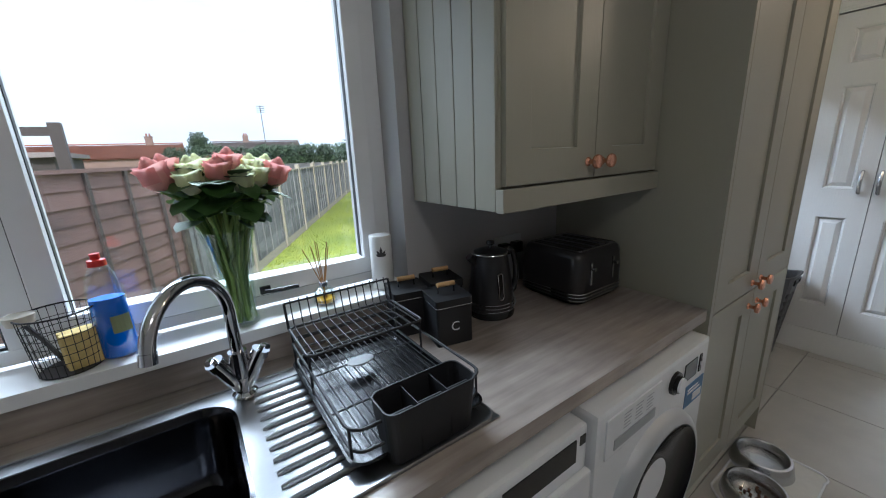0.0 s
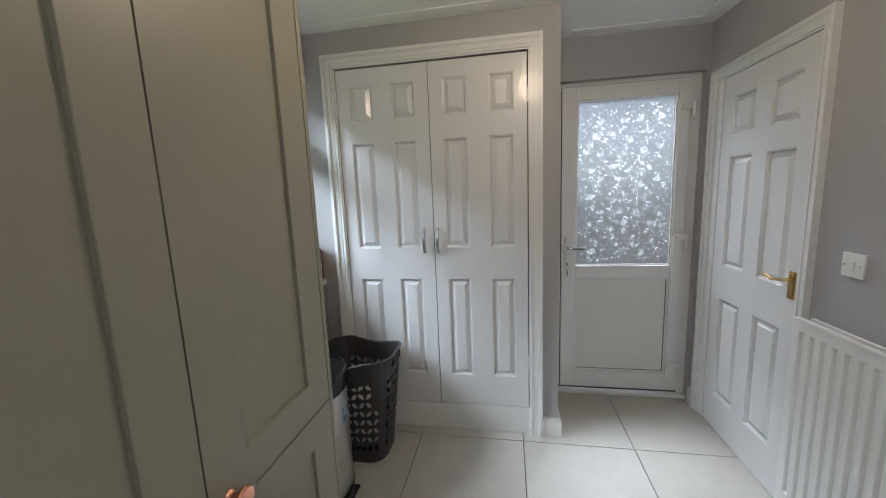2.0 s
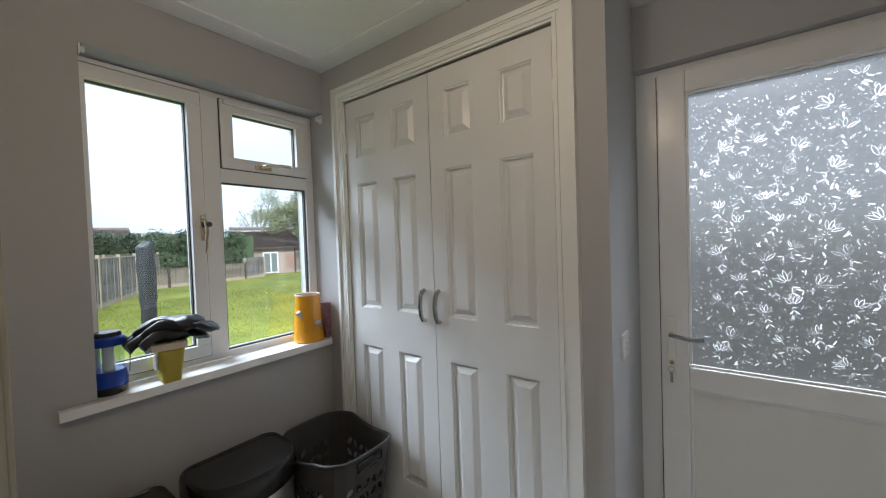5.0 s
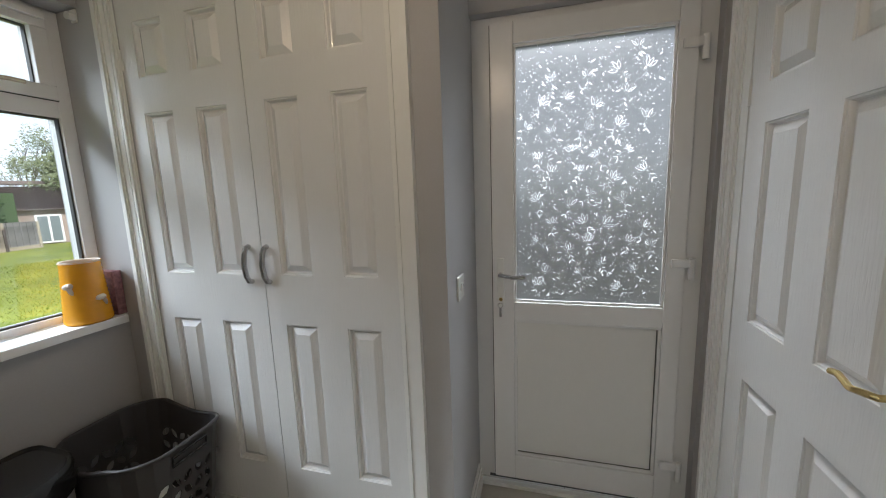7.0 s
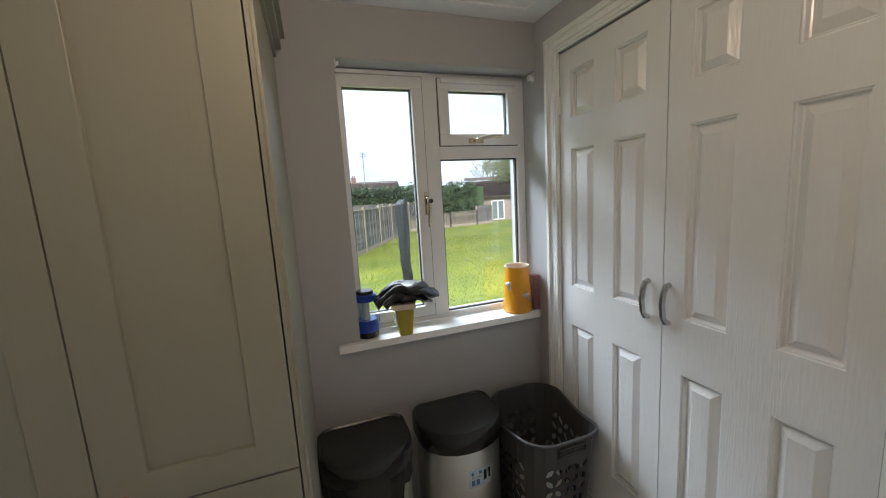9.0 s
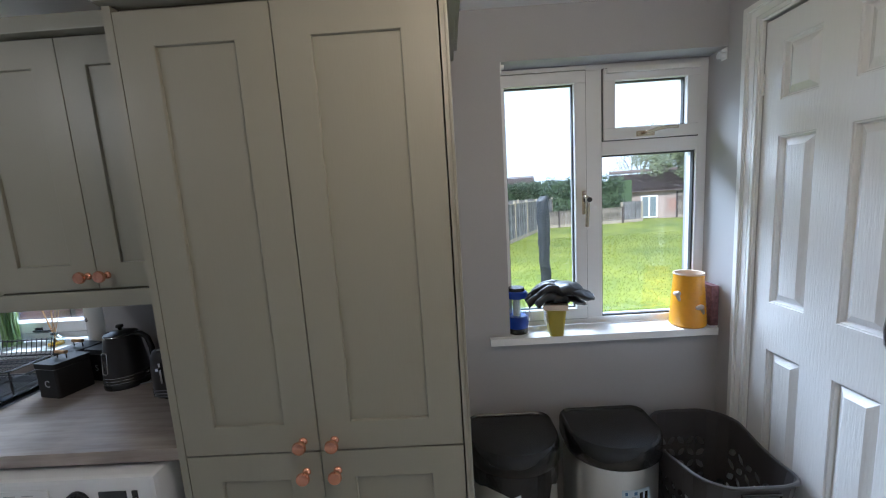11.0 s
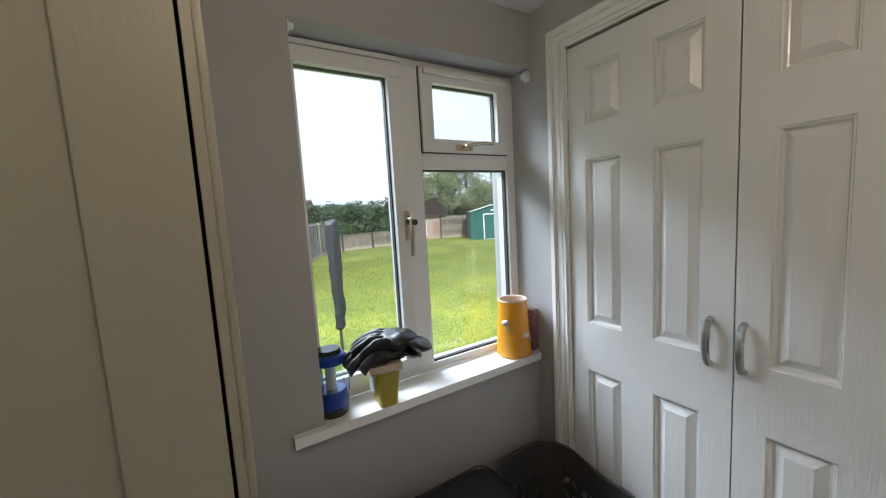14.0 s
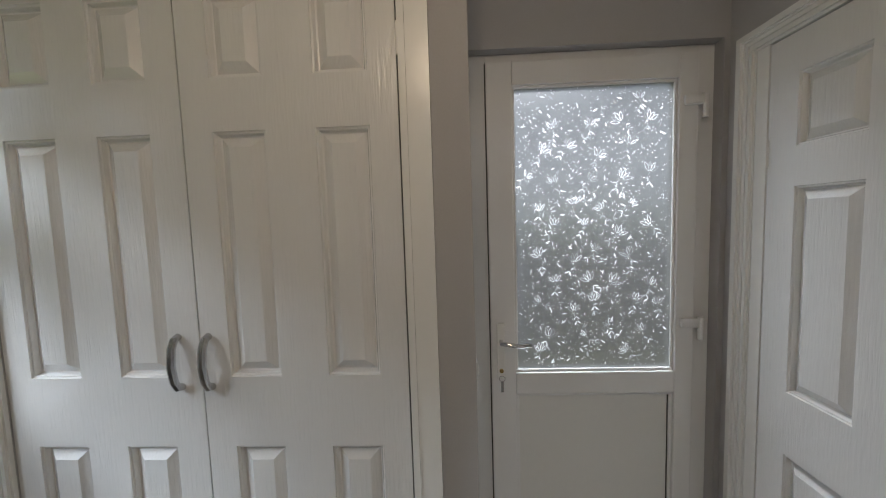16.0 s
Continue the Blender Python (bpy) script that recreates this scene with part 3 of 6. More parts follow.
part("panel", boxes((0.004, 0.045, g1, g0, LZ0 + 0.12, h0 - 0.085)), "panel", leaf, "flat off-white lower panel")
for s0 in ((g1, g0, LZ0 + 0.12, LZ0 + 0.132), (g1, g0, h0 - 0.097, h0 - 0.085), (g1, g1 + 0.012, LZ0 + 0.132, h0 - 0.097), (g0 - 0.012, g0, LZ0 + 0.132, h0 - 0.097),
           (g1, g0, h0, h0 + 0.01), (g1, g0, h1 - 0.01, h1), (g1, g1 + 0.01, h0 + 0.01, h1 - 0.01), (g0 - 0.01, g0, h0 + 0.01, h1 - 0.01)):
    part("bead", boxes((-0.006, 0.004, *s0), bevel=0.003), "upvc", leaf)
# dark strips stand in for the shadow inside two of the panel's edges
part("panel_gasket", boxes((0.0, 0.0035, g1 + 0.0125, g1 + 0.0155, LZ0 + 0.1325, h0 - 0.0975), (0.0, 0.0035, g1 + 0.0155, g0 - 0.0125, LZ0 + 0.1325, LZ0 + 0.1345)), "seal", leaf, "thin dark lines drawing the shade at the lower panel's right and bottom edges")
# shadow between leaf and frame, modelled as a thin dark strip
part("rebate_seal", boxes((-0.003, 0.0, L0, L0 + 0.004, LZ0, LZ1), (-0.003, 0.0, L1 - 0.004, L1, LZ0, LZ1), (-0.003, 0.0, L1, L0, LZ1, LZ1 + 0.004)), "seal", leaf, "dark strip drawing the shadow gap round the door leaf")
gp = part("glass", boxes((0.012, 0.016, g1 + 0.002, g0 - 0.002, h0, h1)), "film", leaf, "frosted glass with a tulip and leaf film")
gp.visible_shadow = False


def leaf_shape(verts, faces, y, z, a, length, width, x=0.0):
    n0 = len(verts)
    for t, w in ((0, 0), (0.25, 0.8), (0.55, 1.0), (0.8, 0.55), (1, 0), (0.8, -0.55), (0.55, -1.0), (0.25, -0.8)):
        u, v = t * length, w * width / 2
        verts.append((x, y + u * math.cos(a) - v * math.sin(a), z + u * math.sin(a) + v * math.cos(a)))
    faces.append(tuple(range(n0, n0 + 8)))


def leaf_outline(verts, faces, y, z, a, length, width, rim=0.0017):
    """A petal drawn as a rim only."""
    n0 = len(verts)
    spans = ((0, 0), (0.18, 0.62), (0.45, 1.0), (0.75, 0.72), (1, 0), (0.75, -0.72), (0.45, -1.0), (0.18, -0.62))
    for inner in (0, 1):
        for t, w in spans:
            u, v = t * length, w * width / 2
            if inner:
                u, v = u + (rim * 1.6 if t == 0 else -rim * 1.6 if t == 1 else 0), v * max(0.0, 1 - 2 * rim / width)
            verts.append((0.0, y + u * math.cos(a) - v * math.sin(a), z + u * math.sin(a) + v * math.cos(a)))
    for k in range(8):
        faces.append((n0 + k, n0 + (k + 1) % 8, n0 + 8 + (k + 1) % 8, n0 + 8 + k))


rng = random.Random(5)
verts, faces = [], []
lim = lambda y, z, m=0.02: g1 + m < y < g0 - m and h0 + m < z < h1 - m
gw, gh = g0 - g1, h1 - h0
for row in range(11):
    for col in range(5):
        y = g1 + gw * (col + 0.5 + 0.5 * (row % 2) - 0.25 + rng.uniform(-0.2, 0.2)) / 5
        z = h0 + gh * (row + 0.5 + rng.uniform(-0.25, 0.25)) / 11
        a, bloom = rng.uniform(0.6, 2.6), rng.uniform(0.026, 0.042)
        if not lim(y, z, 0.045):
            continue
        for da in (-0.75, -0.3, 0.15, 0.6):
            leaf_outline(verts, faces, y + 0.005 * math.cos(a + 1.5 * da), z + 0.005 * math.sin(a + 1.5 * da), a + da, bloom * rng.uniform(0.8, 1.05), bloom * rng.uniform(0.28, 0.38), 0.0026)
        for t in range(7):
            b = a + math.pi + 0.3 * math.sin(t * 0.9 + row)
            yy, zz = y + 0.009 * t * math.cos(b), z + 0.009 * t * math.sin(b)
            if lim(yy, zz, 0.02):
                leaf_shape(verts, faces, yy, zz, b, 0.0105, 0.0011)
                if t in (2, 4):
                    for side in (-0.7, 0.7):
                        leaf_shape(verts, faces, yy, zz, b + side, rng.uniform(0.016, 0.026), rng.uniform(0.004, 0.007))
for k in range(2500):
    big = k % 8 == 0
    yy, zz, b = rng.uniform(g1, g0), rng.uniform(h0, h1), rng.uniform(0, 6.28)
    ln = rng.uniform(0.014, 0.024) if big else rng.uniform(0.004, 0.011)
    if lim(yy, zz, 0.03 if big else 0.015):
        leaf_shape(verts, faces, yy, zz, b, ln, ln * rng.uniform(0.2, 0.36), 0.0)
me = bpy.data.meshes.new("film_pattern")
depth = {v: 0.0113 - 0.0000015 * k for k, f in enumerate(faces) for v in f}
me.from_pydata([(depth[k], v[1], v[2]) for k, v in enumerate(verts)], [], faces)
me.materials.append(M["filmleaf"])
fp = new("film_pattern", me)
fp.parent = gp
fp.visible_shadow = False
tagged(fp, "pale tulip and leaf pattern on the frosted glass", kind="stuff")
dh = part("door_handle", boxes((-0.03, -0.018, L0 - 0.052, L0 - 0.022, 0.88, 1.10), bevel=0.004), "trim", leaf, "white lever handle on a long plate")
part("lever", tube(bmesh.new(), [(-0.03, L0 - 0.037, 1.03), (-0.06, L0 - 0.037, 1.03), (-0.066, L0 - 0.05, 1.03), (-0.066, L0 - 0.10, 1.022), (-0.064, L0 - 0.145, 1.026)], 0.0085), "chrome", dh, "slim metal lever", smooth=True)
part("lock", cyl(bmesh.new(), (-0.034, L0 - 0.037, 0.915), 0.008, 0.012, "X"), "brass", dh)
part("key_ring", tube(bmesh.new(), [(-0.05 , L0 - 0.037 + y, z + 0.012) for _, y, z in [(0, 0.011 * math.cos(q), 0.88 + 0.011 * math.sin(q)) for q in [k * math.pi / 6 for k in range(12)]]], 0.0012, 6, True), "steel", dh)
part("key", boxes((-0.051, -0.049, L0 - 0.042, L0 - 0.032, 0.84, 0.882)), "steel", dh)
for hz in (0.19, 1.07, 1.88):
    hg = part("hinge", boxes((-0.036, -0.018, L1 - 0.012, L1 + 0.055, hz, hz + 0.035), bevel=0.008), "upvc", bd)
    part("hinge_pin", cyl(bmesh.new(), (-0.028, L1 - 0.018, hz - 0.045), 0.011, 0.085), "upvc", hg, smooth=True)

# inner door
pd = thing("door_2", (PX1 - 0.003, SY + 0.004, 0.006), "white six-panel inner door, closed, with a brass lever handle", "door", rz=180)
tagged(pd, kind="structure")
PW = PX1 - PX0 - 0.006
pleaf = part("leaf", six_panel_leaf(PW, PZ1 - 0.01, (0.095, 0.085), 0.110, 0.04, (0.211, 0.796, 0.986, 1.587, 1.699, 1.900)), "white", pd)
hp = part("handle", boxes((PW - 0.052, PW - 0.012, -0.006, 0.0, 0.945, 1.065), bevel=0.003), "brass", pd, "brass lever handle on a ribbed plate")
part("plate_trim", boxes((PW - 0.046, PW - 0.018, -0.009, -0.006, 0.96, 1.06), bevel=0.002), "brass", hp)
part("lever", tube(bmesh.new(), [(PW - 0.032, -0.009, 1.03), (PW - 0.032, -0.045, 1.03), (PW - 0.045, -0.052, 1.03), (PW - 0.08, -0.052, 1.022), (PW - 0.115, -0.05, 1.034), (PW - 0.135, -0.05, 1.03)], 0.007), "brass", hp, smooth=True)
for hz in (0.18, 1.65):
    part("hinge", boxes((-0.005, 0.004, -0.008, 0.002, hz, hz + 0.08)), "trim", pd)

for k, (a, b) in enumerate((((CX - 0.11, 1.339), (CX, NY)), ((CX, 1.339), (EX - 0.03, 1.448)), ((EX - 0.14, SY), (EX - 0.03, 1.339)), ((0.5, SY), (EX - 0.14, SY + 0.11)), ((4.35, NY - 0.11), (CX - 0.11, NY)))):
    setting("trim_ceiling", boxes((a[0], b[0], a[1], b[1], CEIL - 0.007 - 0.0008 * k, CEIL - 0.0005), bevel=0.003), "ceiling", "shallow white ceiling border along the wall", "trim")

# floor tiles: joints at x = 5.375 + 0.608 k, y = 1.045 + 0.608 k
TS = 0.608


# ---- windows ----
def ring(bm, x0, x1, z0, z1, w, y0, y1, bevel=0.004):
    """A frame of four bars butted at the corners."""
    for s in ((x0, x1, y0, y1, z0, z0 + w), (x0, x1, y0, y1, z1 - w, z1), (x0, x0 + w, y0, y1, z0 + w, z1 - w), (x1 - w, x1, y0, y1, z0 + w, z1 - w)):
        box(bm, *s, bevel=bevel)
    return bm


def pane_at(parent, x0, x1, z0, z1, y=0.045):
    part("gasket", ring(bmesh.new(), x0 - 0.001, x1 + 0.001, z0 - 0.001, z1 + 0.001, 0.0075, 0.012, 0.03, 0.0), "seal", parent)
    g = part("pane", boxes((x0, x1, y, y + 0.006, z0, z1)), "pane", parent)
    g.visible_shadow = False
    return g


w2 = thing("window_2", (W2[0], 2.985, 0), "white plastic casement window with a top-hung vent light", "window")
tagged(w2, kind="structure")
wd = W2[1] - W2[0]
wz0, wz1 = 0.965, W2[3]
part("window_frame", boxes((-0.052, -0.022, 0, 0.07, wz0, wz1), (wd - 0.045, wd, 0, 0.07, wz0, wz1), (-0.022, wd - 0.045, 0, 0.07, wz1 - 0.025, wz1), (-0.022, wd - 0.045, 0, 0.07, wz0, wz0 + 0.03),
                           (0.395, 0.47, 0, 0.07, wz0 + 0.03, wz1 - 0.025), (0.47, wd - 0.045, 0, 0.07, 1.765, 1.83), bevel=0.003), "upvc", w2)
sash = part("sash", ring(bmesh.new(), -0.022, 0.395, wz0 + 0.03, wz1 - 0.025, 0.052, -0.012, 0.055), "upvc", w2)
part("seal", ring(bmesh.new(), -0.026, 0.399, wz0 + 0.026, wz1 - 0.021, 0.004, -0.002, 0.002, 0.0), "seal", sash)
pane_at(sash, 0.028, 0.345, wz0 + 0.08, wz1 - 0.075)
vent = part("vent_sash", ring(bmesh.new(), 0.475, wd - 0.045, 1.83, wz1 - 0.025, 0.052, -0.012, 0.055), "upvc", w2)
part("seal", ring(bmesh.new(), 0.471, wd - 0.041, 1.826, wz1 - 0.021, 0.004, -0.002, 0.002, 0.0), "seal", vent)
pane_at(vent, 0.525, wd - 0.095, 1.88, wz1 - 0.075)
pane_at(w2, 0.47, wd - 0.045, wz0 + 0.03, 1.765)
setting("window_sill_2", prism(bmesh.new(), [(4.41, 2.838), (5.43, 2.838), (5.43, 2.868), (5.448, 2.868), (5.448, 2.984), (4.506, 2.984), (4.506, 2.868), (4.41, 2.868)], 0.933, 0.965), "sill", "white painted sill with a rounded nose", "window sill")

wd2 = wd
w1 = thing("window_1", (W1[0], 2.985, 0), "white plastic kitchen window over the sink", "window")
tagged(w1, kind="structure")
wd = W1[1] - W1[0]
part("window_frame", boxes((0, 0.06, 0, 0.07, 1.04, W1[3]), (wd - 0.055, wd, 0, 0.07, 1.04, W1[3]), (0.06, wd - 0.055, 0, 0.07, W1[3] - 0.05, W1[3]), (0.06, wd - 0.055, 0, 0.07, 1.04, 1.075),
                           (1.15, 1.21, 0, 0.07, 1.075, W1[3] - 0.05), bevel=0.003), "upvc", w1)
s1 = part("sash", ring(bmesh.new(), 1.21, wd - 0.055, 1.075, W1[3] - 0.05, 0.055, -0.014, 0.055), "upvc", w1)
part("seal", ring(bmesh.new(), 1.206, wd - 0.051, 1.071, W1[3] - 0.046, 0.004, -0.002, 0.002, 0.0), "seal", s1)
pane_at(s1, 1.26, wd - 0.105, 1.12, W1[3] - 0.1)
wh = part("handle", boxes((1.67, 1.70, -0.026, -0.014, 1.082, 1.105), bevel=0.003), "black", s1, "black window handle")
part("grip", tube(bmesh.new(), [(1.685, -0.026, 1.094), (1.685, -0.042, 1.094), (1.70, -0.046, 1.094), (1.775, -0.046, 1.092)], 0.006, 10), "black", wh, smooth=True)
pane_at(w1, 0.06, 1.15, 1.075, W1[3] - 0.05)
setting("window_sill_1", prism(bmesh.new(), [(W1[0] - 0.02, 2.835), (W1[1] + 0.0, 2.835), (W1[1], 2.984), (W1[0] + 0.001, 2.984), (W1[0] + 0.001, 2.868), (W1[0] - 0.02, 2.868)], 1.0, 1.032), "sill", "glossy white sill behind the sink", "window sill")

# ---- kitchen run ----
setting("worktop_upstand", boxes((WX, W1[1], 2.85, 2.868, 0.922, 0.999)), "worktop", "oak-look upstand under the window sill", "upstand")
wt = setting("worktop", boxes((WX, 1.50, 2.24, 2.868, 0.88, 0.92), (1.50, 2.49, 2.24, 2.30, 0.88, 0.92), (1.50, 2.49, 2.76, 2.868, 0.88, 0.92), (2.49, 3.405, 2.24, 2.868, 0.88, 0.92)), "worktop", "washed oak-look laminate worktop", "worktop")

TY = 2.23


def knob(parent, x, z, y=0.0):
    bm = lathe([(0.0, 0.0), (0.013, 0.0), (0.012, 0.004), (0.007, 0.008), (0.0065, 0.018), (0.009, 0.022), (0.018, 0.025), (0.0205, 0.031), (0.018, 0.037), (0.0, 0.040)], 20)
    bmesh.ops.transform(bm, matrix=pose(x, y, z, 90), verts=bm.verts)
    return part("knob", bm, "copper", parent, "round polished copper knob", smooth=True)


tall = thing("tall_cabinet", (3.405, TY, 0), "sage green tall larder cabinet with four doors and copper knobs", "cabinet")
part("body", boxes((0.024, 0.425, 0.026, NY - TY, 0.13, 2.15), (0.434, 0.846, 0.026, NY - TY, 0.13, 2.15)), "sage", tall)
part("side_panel", boxes((0, 0.022, 0.0, NY - TY, 0.0, 2.15)), "sage", tall, "plain painted side panel")
end_ = part("end_panel", boxes((0.857, 0.868, 0.0, NY - TY, 0.0, 2.15)), "sage", tall, "grooved painted end panel")
for k in range(8):
    part("board", boxes((0.868, 0.878, 0.002 + k * 0.0795, 0.078 + k * 0.0795, 0.0, 2.15), bevel=0.003), "sage", end_)
part("plinth", boxes((0.024, 0.853, 0.05, 0.07, 0, 0.13)), "sage", tall)
for k in range(2):
    dw, x0 = (0.4015, 0.025) if k == 0 else (0.422, 0.4305)
    lo = part("door", shaker_leaf(dw, 0.75, stile=0.095), "sage", tall)
    lo.matrix_basis = pose(x0, 0, 0.142)
    knob(lo, dw - 0.046 if k == 0 else 0.044, 0.688)
    hi = part("door", shaker_leaf(dw, 1.235, stile=0.095), "sage", tall)
    hi.matrix_basis = pose(x0, 0, 0.898)
    knob(hi, dw - 0.046 if k == 0 else 0.044, 0.03)
part("cornice", boxes((-0.01, 0.888, -0.02, NY - TY - 0.002, 2.152, 2.18), (-0.03, 0.908, -0.045, NY - TY - 0.002, 2.18, 2.22), (-0.045, 0.925, -0.065, NY - TY - 0.002, 2.22, 2.25), bevel=0.004), "sage", tall)

wu = thing("wall_cabinet", (2.66, 2.455, 1.317), "sage green wall cabinet with two doors, grooved side and copper knobs", "cabinet")
part("body", boxes((0.02, 0.745, 0.022, 0.413, 0.05, 0.88)), "sage", wu)
part("pelmet", boxes((0.0, 0.745, -0.012, 0.015, 0.0, 0.058), bevel=0.003), "sage", wu)
side = part("side_panel", boxes((0.010, 0.0195, 0.016, 0.413, 0.004, 0.878)), "sage", wu)
for k in range(5):
    part("board", boxes((0.0, 0.010, 0.016 + k * 0.0795, 0.016 + k * 0.0795 + 0.076, 0.002, 0.88), bevel=0.003), "sage", side)
for k in range(2):
    dw = 0.362
    d = part("door", shaker_leaf(dw - 0.004, 0.81), "sage", wu)
    d.matrix_basis = pose(0.021 + k * dw, 0, 0.064)
    knob(d, dw - 0.035 if k == 0 else 0.033, 0.045)
part("cornice", boxes((-0.02, 0.745, -0.03, 0.41, 0.882, 0.93), bevel=0.004), "sage", wu)

sb = thing("sink_cabinet", (0.6, 2.27, 0), "sage green base cabinet under the sink", "cabinet")
part("body", boxes((0, 1.48, 0.02, 0.598, 0.13, 0.70)), "sage", sb)
part("plinth", boxes((0, 1.48, 0.05, 0.07, 0, 0.13)), "sage", sb)
for k in range(3):
    d = part("door", shaker_leaf(0.49, 0.72), "sage", sb)
    d.matrix_basis = pose(k * 0.493, 0, 0.142)
    knob(d, 0.45, 0.67)

wm = thing("washing_machine", (2.725, 2.20, 0), "white front-loading washing machine with a dark porthole door", "washing machine")
part("body", boxes((0, 0.62, 0, 0.6, 0.015, 0.862), bevel=0.014), "appliance", wm)
part("kick_plate", boxes((0.03, 0.59, -0.002, 0.0, 0.03, 0.11)), "appliance", wm)
bm = lathe([(0.205, 0.0), (0.208, 0.026), (0.214, 0.034), (0.226, 0.033), (0.242, 0.018), (0.248, 0.0)], 48)
bmesh.ops.transform(bm, matrix=pose(0.32, 0.001, 0.462, 90), verts=bm.verts)
wd_ = part("door", bm, "silver", wm, "silver-rimmed round door", smooth=True)
bm = lathe([(0.210, 0.030), (0.203, 0.022), (0.185, 0.012), (0.155, 0.004), (0.12, -0.001), (0.08, -0.0045), (0.04, -0.0065), (0.0, -0.007)], 48)
bmesh.ops.transform(bm, matrix=pose(0.32, -0.004, 0.462, 90), verts=bm.verts)
part("glass", bm, "porthole", wd_, "dark porthole glass", smooth=True)
part("latch", boxes((0.088, 0.104, -0.040, -0.028, 0.42, 0.50), bevel=0.004), "steel", wd_)
bm = lathe([(0.036, 0.0), (0.035, 0.008), (0.027, 0.010), (0.026, 0.018), (0.0, 0.019)], 32)
bmesh.ops.transform(bm, matrix=pose(0.385, -0.001, 0.79, 90), verts=bm.verts)
part("dial_base", bm, "black", wm, "black ring round the dial", smooth=True)
bm = lathe([(0.024, 0.018), (0.023, 0.023), (0.0, 0.024)], 32)
bmesh.ops.transform(bm, matrix=pose(0.385, -0.001, 0.79, 90), verts=bm.verts)
part("dial", bm, "appliance", wm, smooth=True)
part("display", boxes((0.45, 0.532, -0.003, 0.001, 0.76, 0.82)), "glassdark", wm)
part("button", boxes((0.55, 0.566, -0.003, 0.001, 0.76, 0.82)), "black", wm)
part("button_key", boxes((0.551, 0.565, -0.006, -0.003, 0.785, 0.80)), "steel", wm)
dr = part("drawer", boxes((0.035, 0.30, -0.004, 0.001, 0.72, 0.835), bevel=0.002), "appliance", wm)
part("drawer_grip", boxes((0.07, 0.27, -0.006, -0.003, 0.735, 0.765)), "greylabel", dr)
for r in range(5):
    for c in range(3):
        part("print", boxes((0.11 + c * 0.055, 0.145 + c * 0.055 - 0.006 * (r % 2), -0.0048, -0.004, 0.778 + r * 0.010, 0.7805 + r * 0.010)), "greylabel", dr)
part("sticker", boxes((0.475, 0.60, -0.0015, 0.001, 0.655, 0.735)), "bluelabel", wm)
part("sticker_text", boxes((0.49, 0.575, -0.0025, -0.0015, 0.70, 0.706), (0.49, 0.56, -0.0025, -0.0015, 0.712, 0.718), (0.53, 0.59, -0.0025, -0.0015, 0.665, 0.69)), "appliance", wm)

dwm = thing("dishwasher", (2.105, 2.215, 0), "white freestanding appliance with a dark display panel", "dishwasher")
part("body", boxes((0, 0.605, 0, 0.6, 0.015, 0.848), bevel=0.012), "appliance", dwm)
part("door", boxes((0.004, 0.601, -0.018, 0.0, 0.11, 0.73), bevel=0.006), "appliance", dwm)
part("display", boxes((0.33, 0.56, -0.003, 0.001, 0.765, 0.825)), "glassdark", dwm)
part("energy_label", boxes((0.575, 0.595, -0.002, 0.001, 0.80, 0.825)), "black", dwm)

# ---- sink ----
sink = thing("sink", (1.50, 2.29, 0.92), "polished stainless steel sink with a ribbed drainer", "sink")
bx0, bx1, by0, by1 = 0.06, 0.535, 0.05, 0.425


def rim_ring(bm, loops):
    rows = [[bm.verts.new(p) for p in lp] for lp in loops]
    for a, b in zip(rows, rows[1:]):
        n = len(a)
        for k in range(n):
            bm.faces.new((a[k], a[(k + 1) % n], b[(k + 1) % n], b[k]))
    return rows


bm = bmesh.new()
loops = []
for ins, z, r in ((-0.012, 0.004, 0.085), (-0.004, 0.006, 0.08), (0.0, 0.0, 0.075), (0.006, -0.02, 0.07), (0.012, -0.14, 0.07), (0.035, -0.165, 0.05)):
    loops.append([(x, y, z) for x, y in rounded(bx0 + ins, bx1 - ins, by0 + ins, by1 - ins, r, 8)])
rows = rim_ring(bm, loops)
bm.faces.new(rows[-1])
# near-black base colour paints the dark room mirrored in the steel
part("bowl", bm, material("bowl_steel_dark_reflection", (0.05, 0.05, 0.054), 0.14, 1.0, vary=0.05), sink, "mirror-like steel sink bowl, dark reflection put into its colour", smooth=True)
bm = bmesh.new()
for s in ((0.0, bx0 - 0.012, 0.0, 0.48), (bx1 + 0.012, 0.56, 0.0, 0.48), (bx0 - 0.012, bx1 + 0.012, 0.0, by0 - 0.012), (bx0 - 0.012, bx1 + 0.012, by1 + 0.012, 0.48), (0.56, 1.0, 0.0, 0.04), (0.56, 1.0, 0.44, 0.48), (0.975, 1.0, 0.04, 0.44)):
    box(bm, *s, 0.0006, 0.004)
for cx, cy, sx, sy in ((bx0 - 0.012, by0 - 0.012, 1, 1), (bx1 + 0.012, by0 - 0.012, -1, 1), (bx0 - 0.012, by1 + 0.012, 1, -1), (bx1 + 0.012, by1 + 0.012, -1, -1)):
    r = 0.085
    pts = [(cx, cy)] + [(cx + sx * (r - r * math.sin(radians(9 * k))), cy + sy * (r - r * math.cos(radians(9 * k)))) for k in range(11)]
    prism(bm, pts if sx * sy < 0 else pts[::-1], 0.0006, 0.0038)
part("rim", bm, "sinksteel", sink)
part("edge_bead", tube(bmesh.new(), [(x, y, 0.004) for x, y in rounded(0.004, 0.996, 0.004, 0.476, 0.03, 5)], 0.004, 8, True), "sinksteel", sink, smooth=True)
part("drainer", boxes((0.56, 0.975, 0.04, 0.44, -0.004, 0.001)), "sinksteel", sink, "ribbed steel drainer")
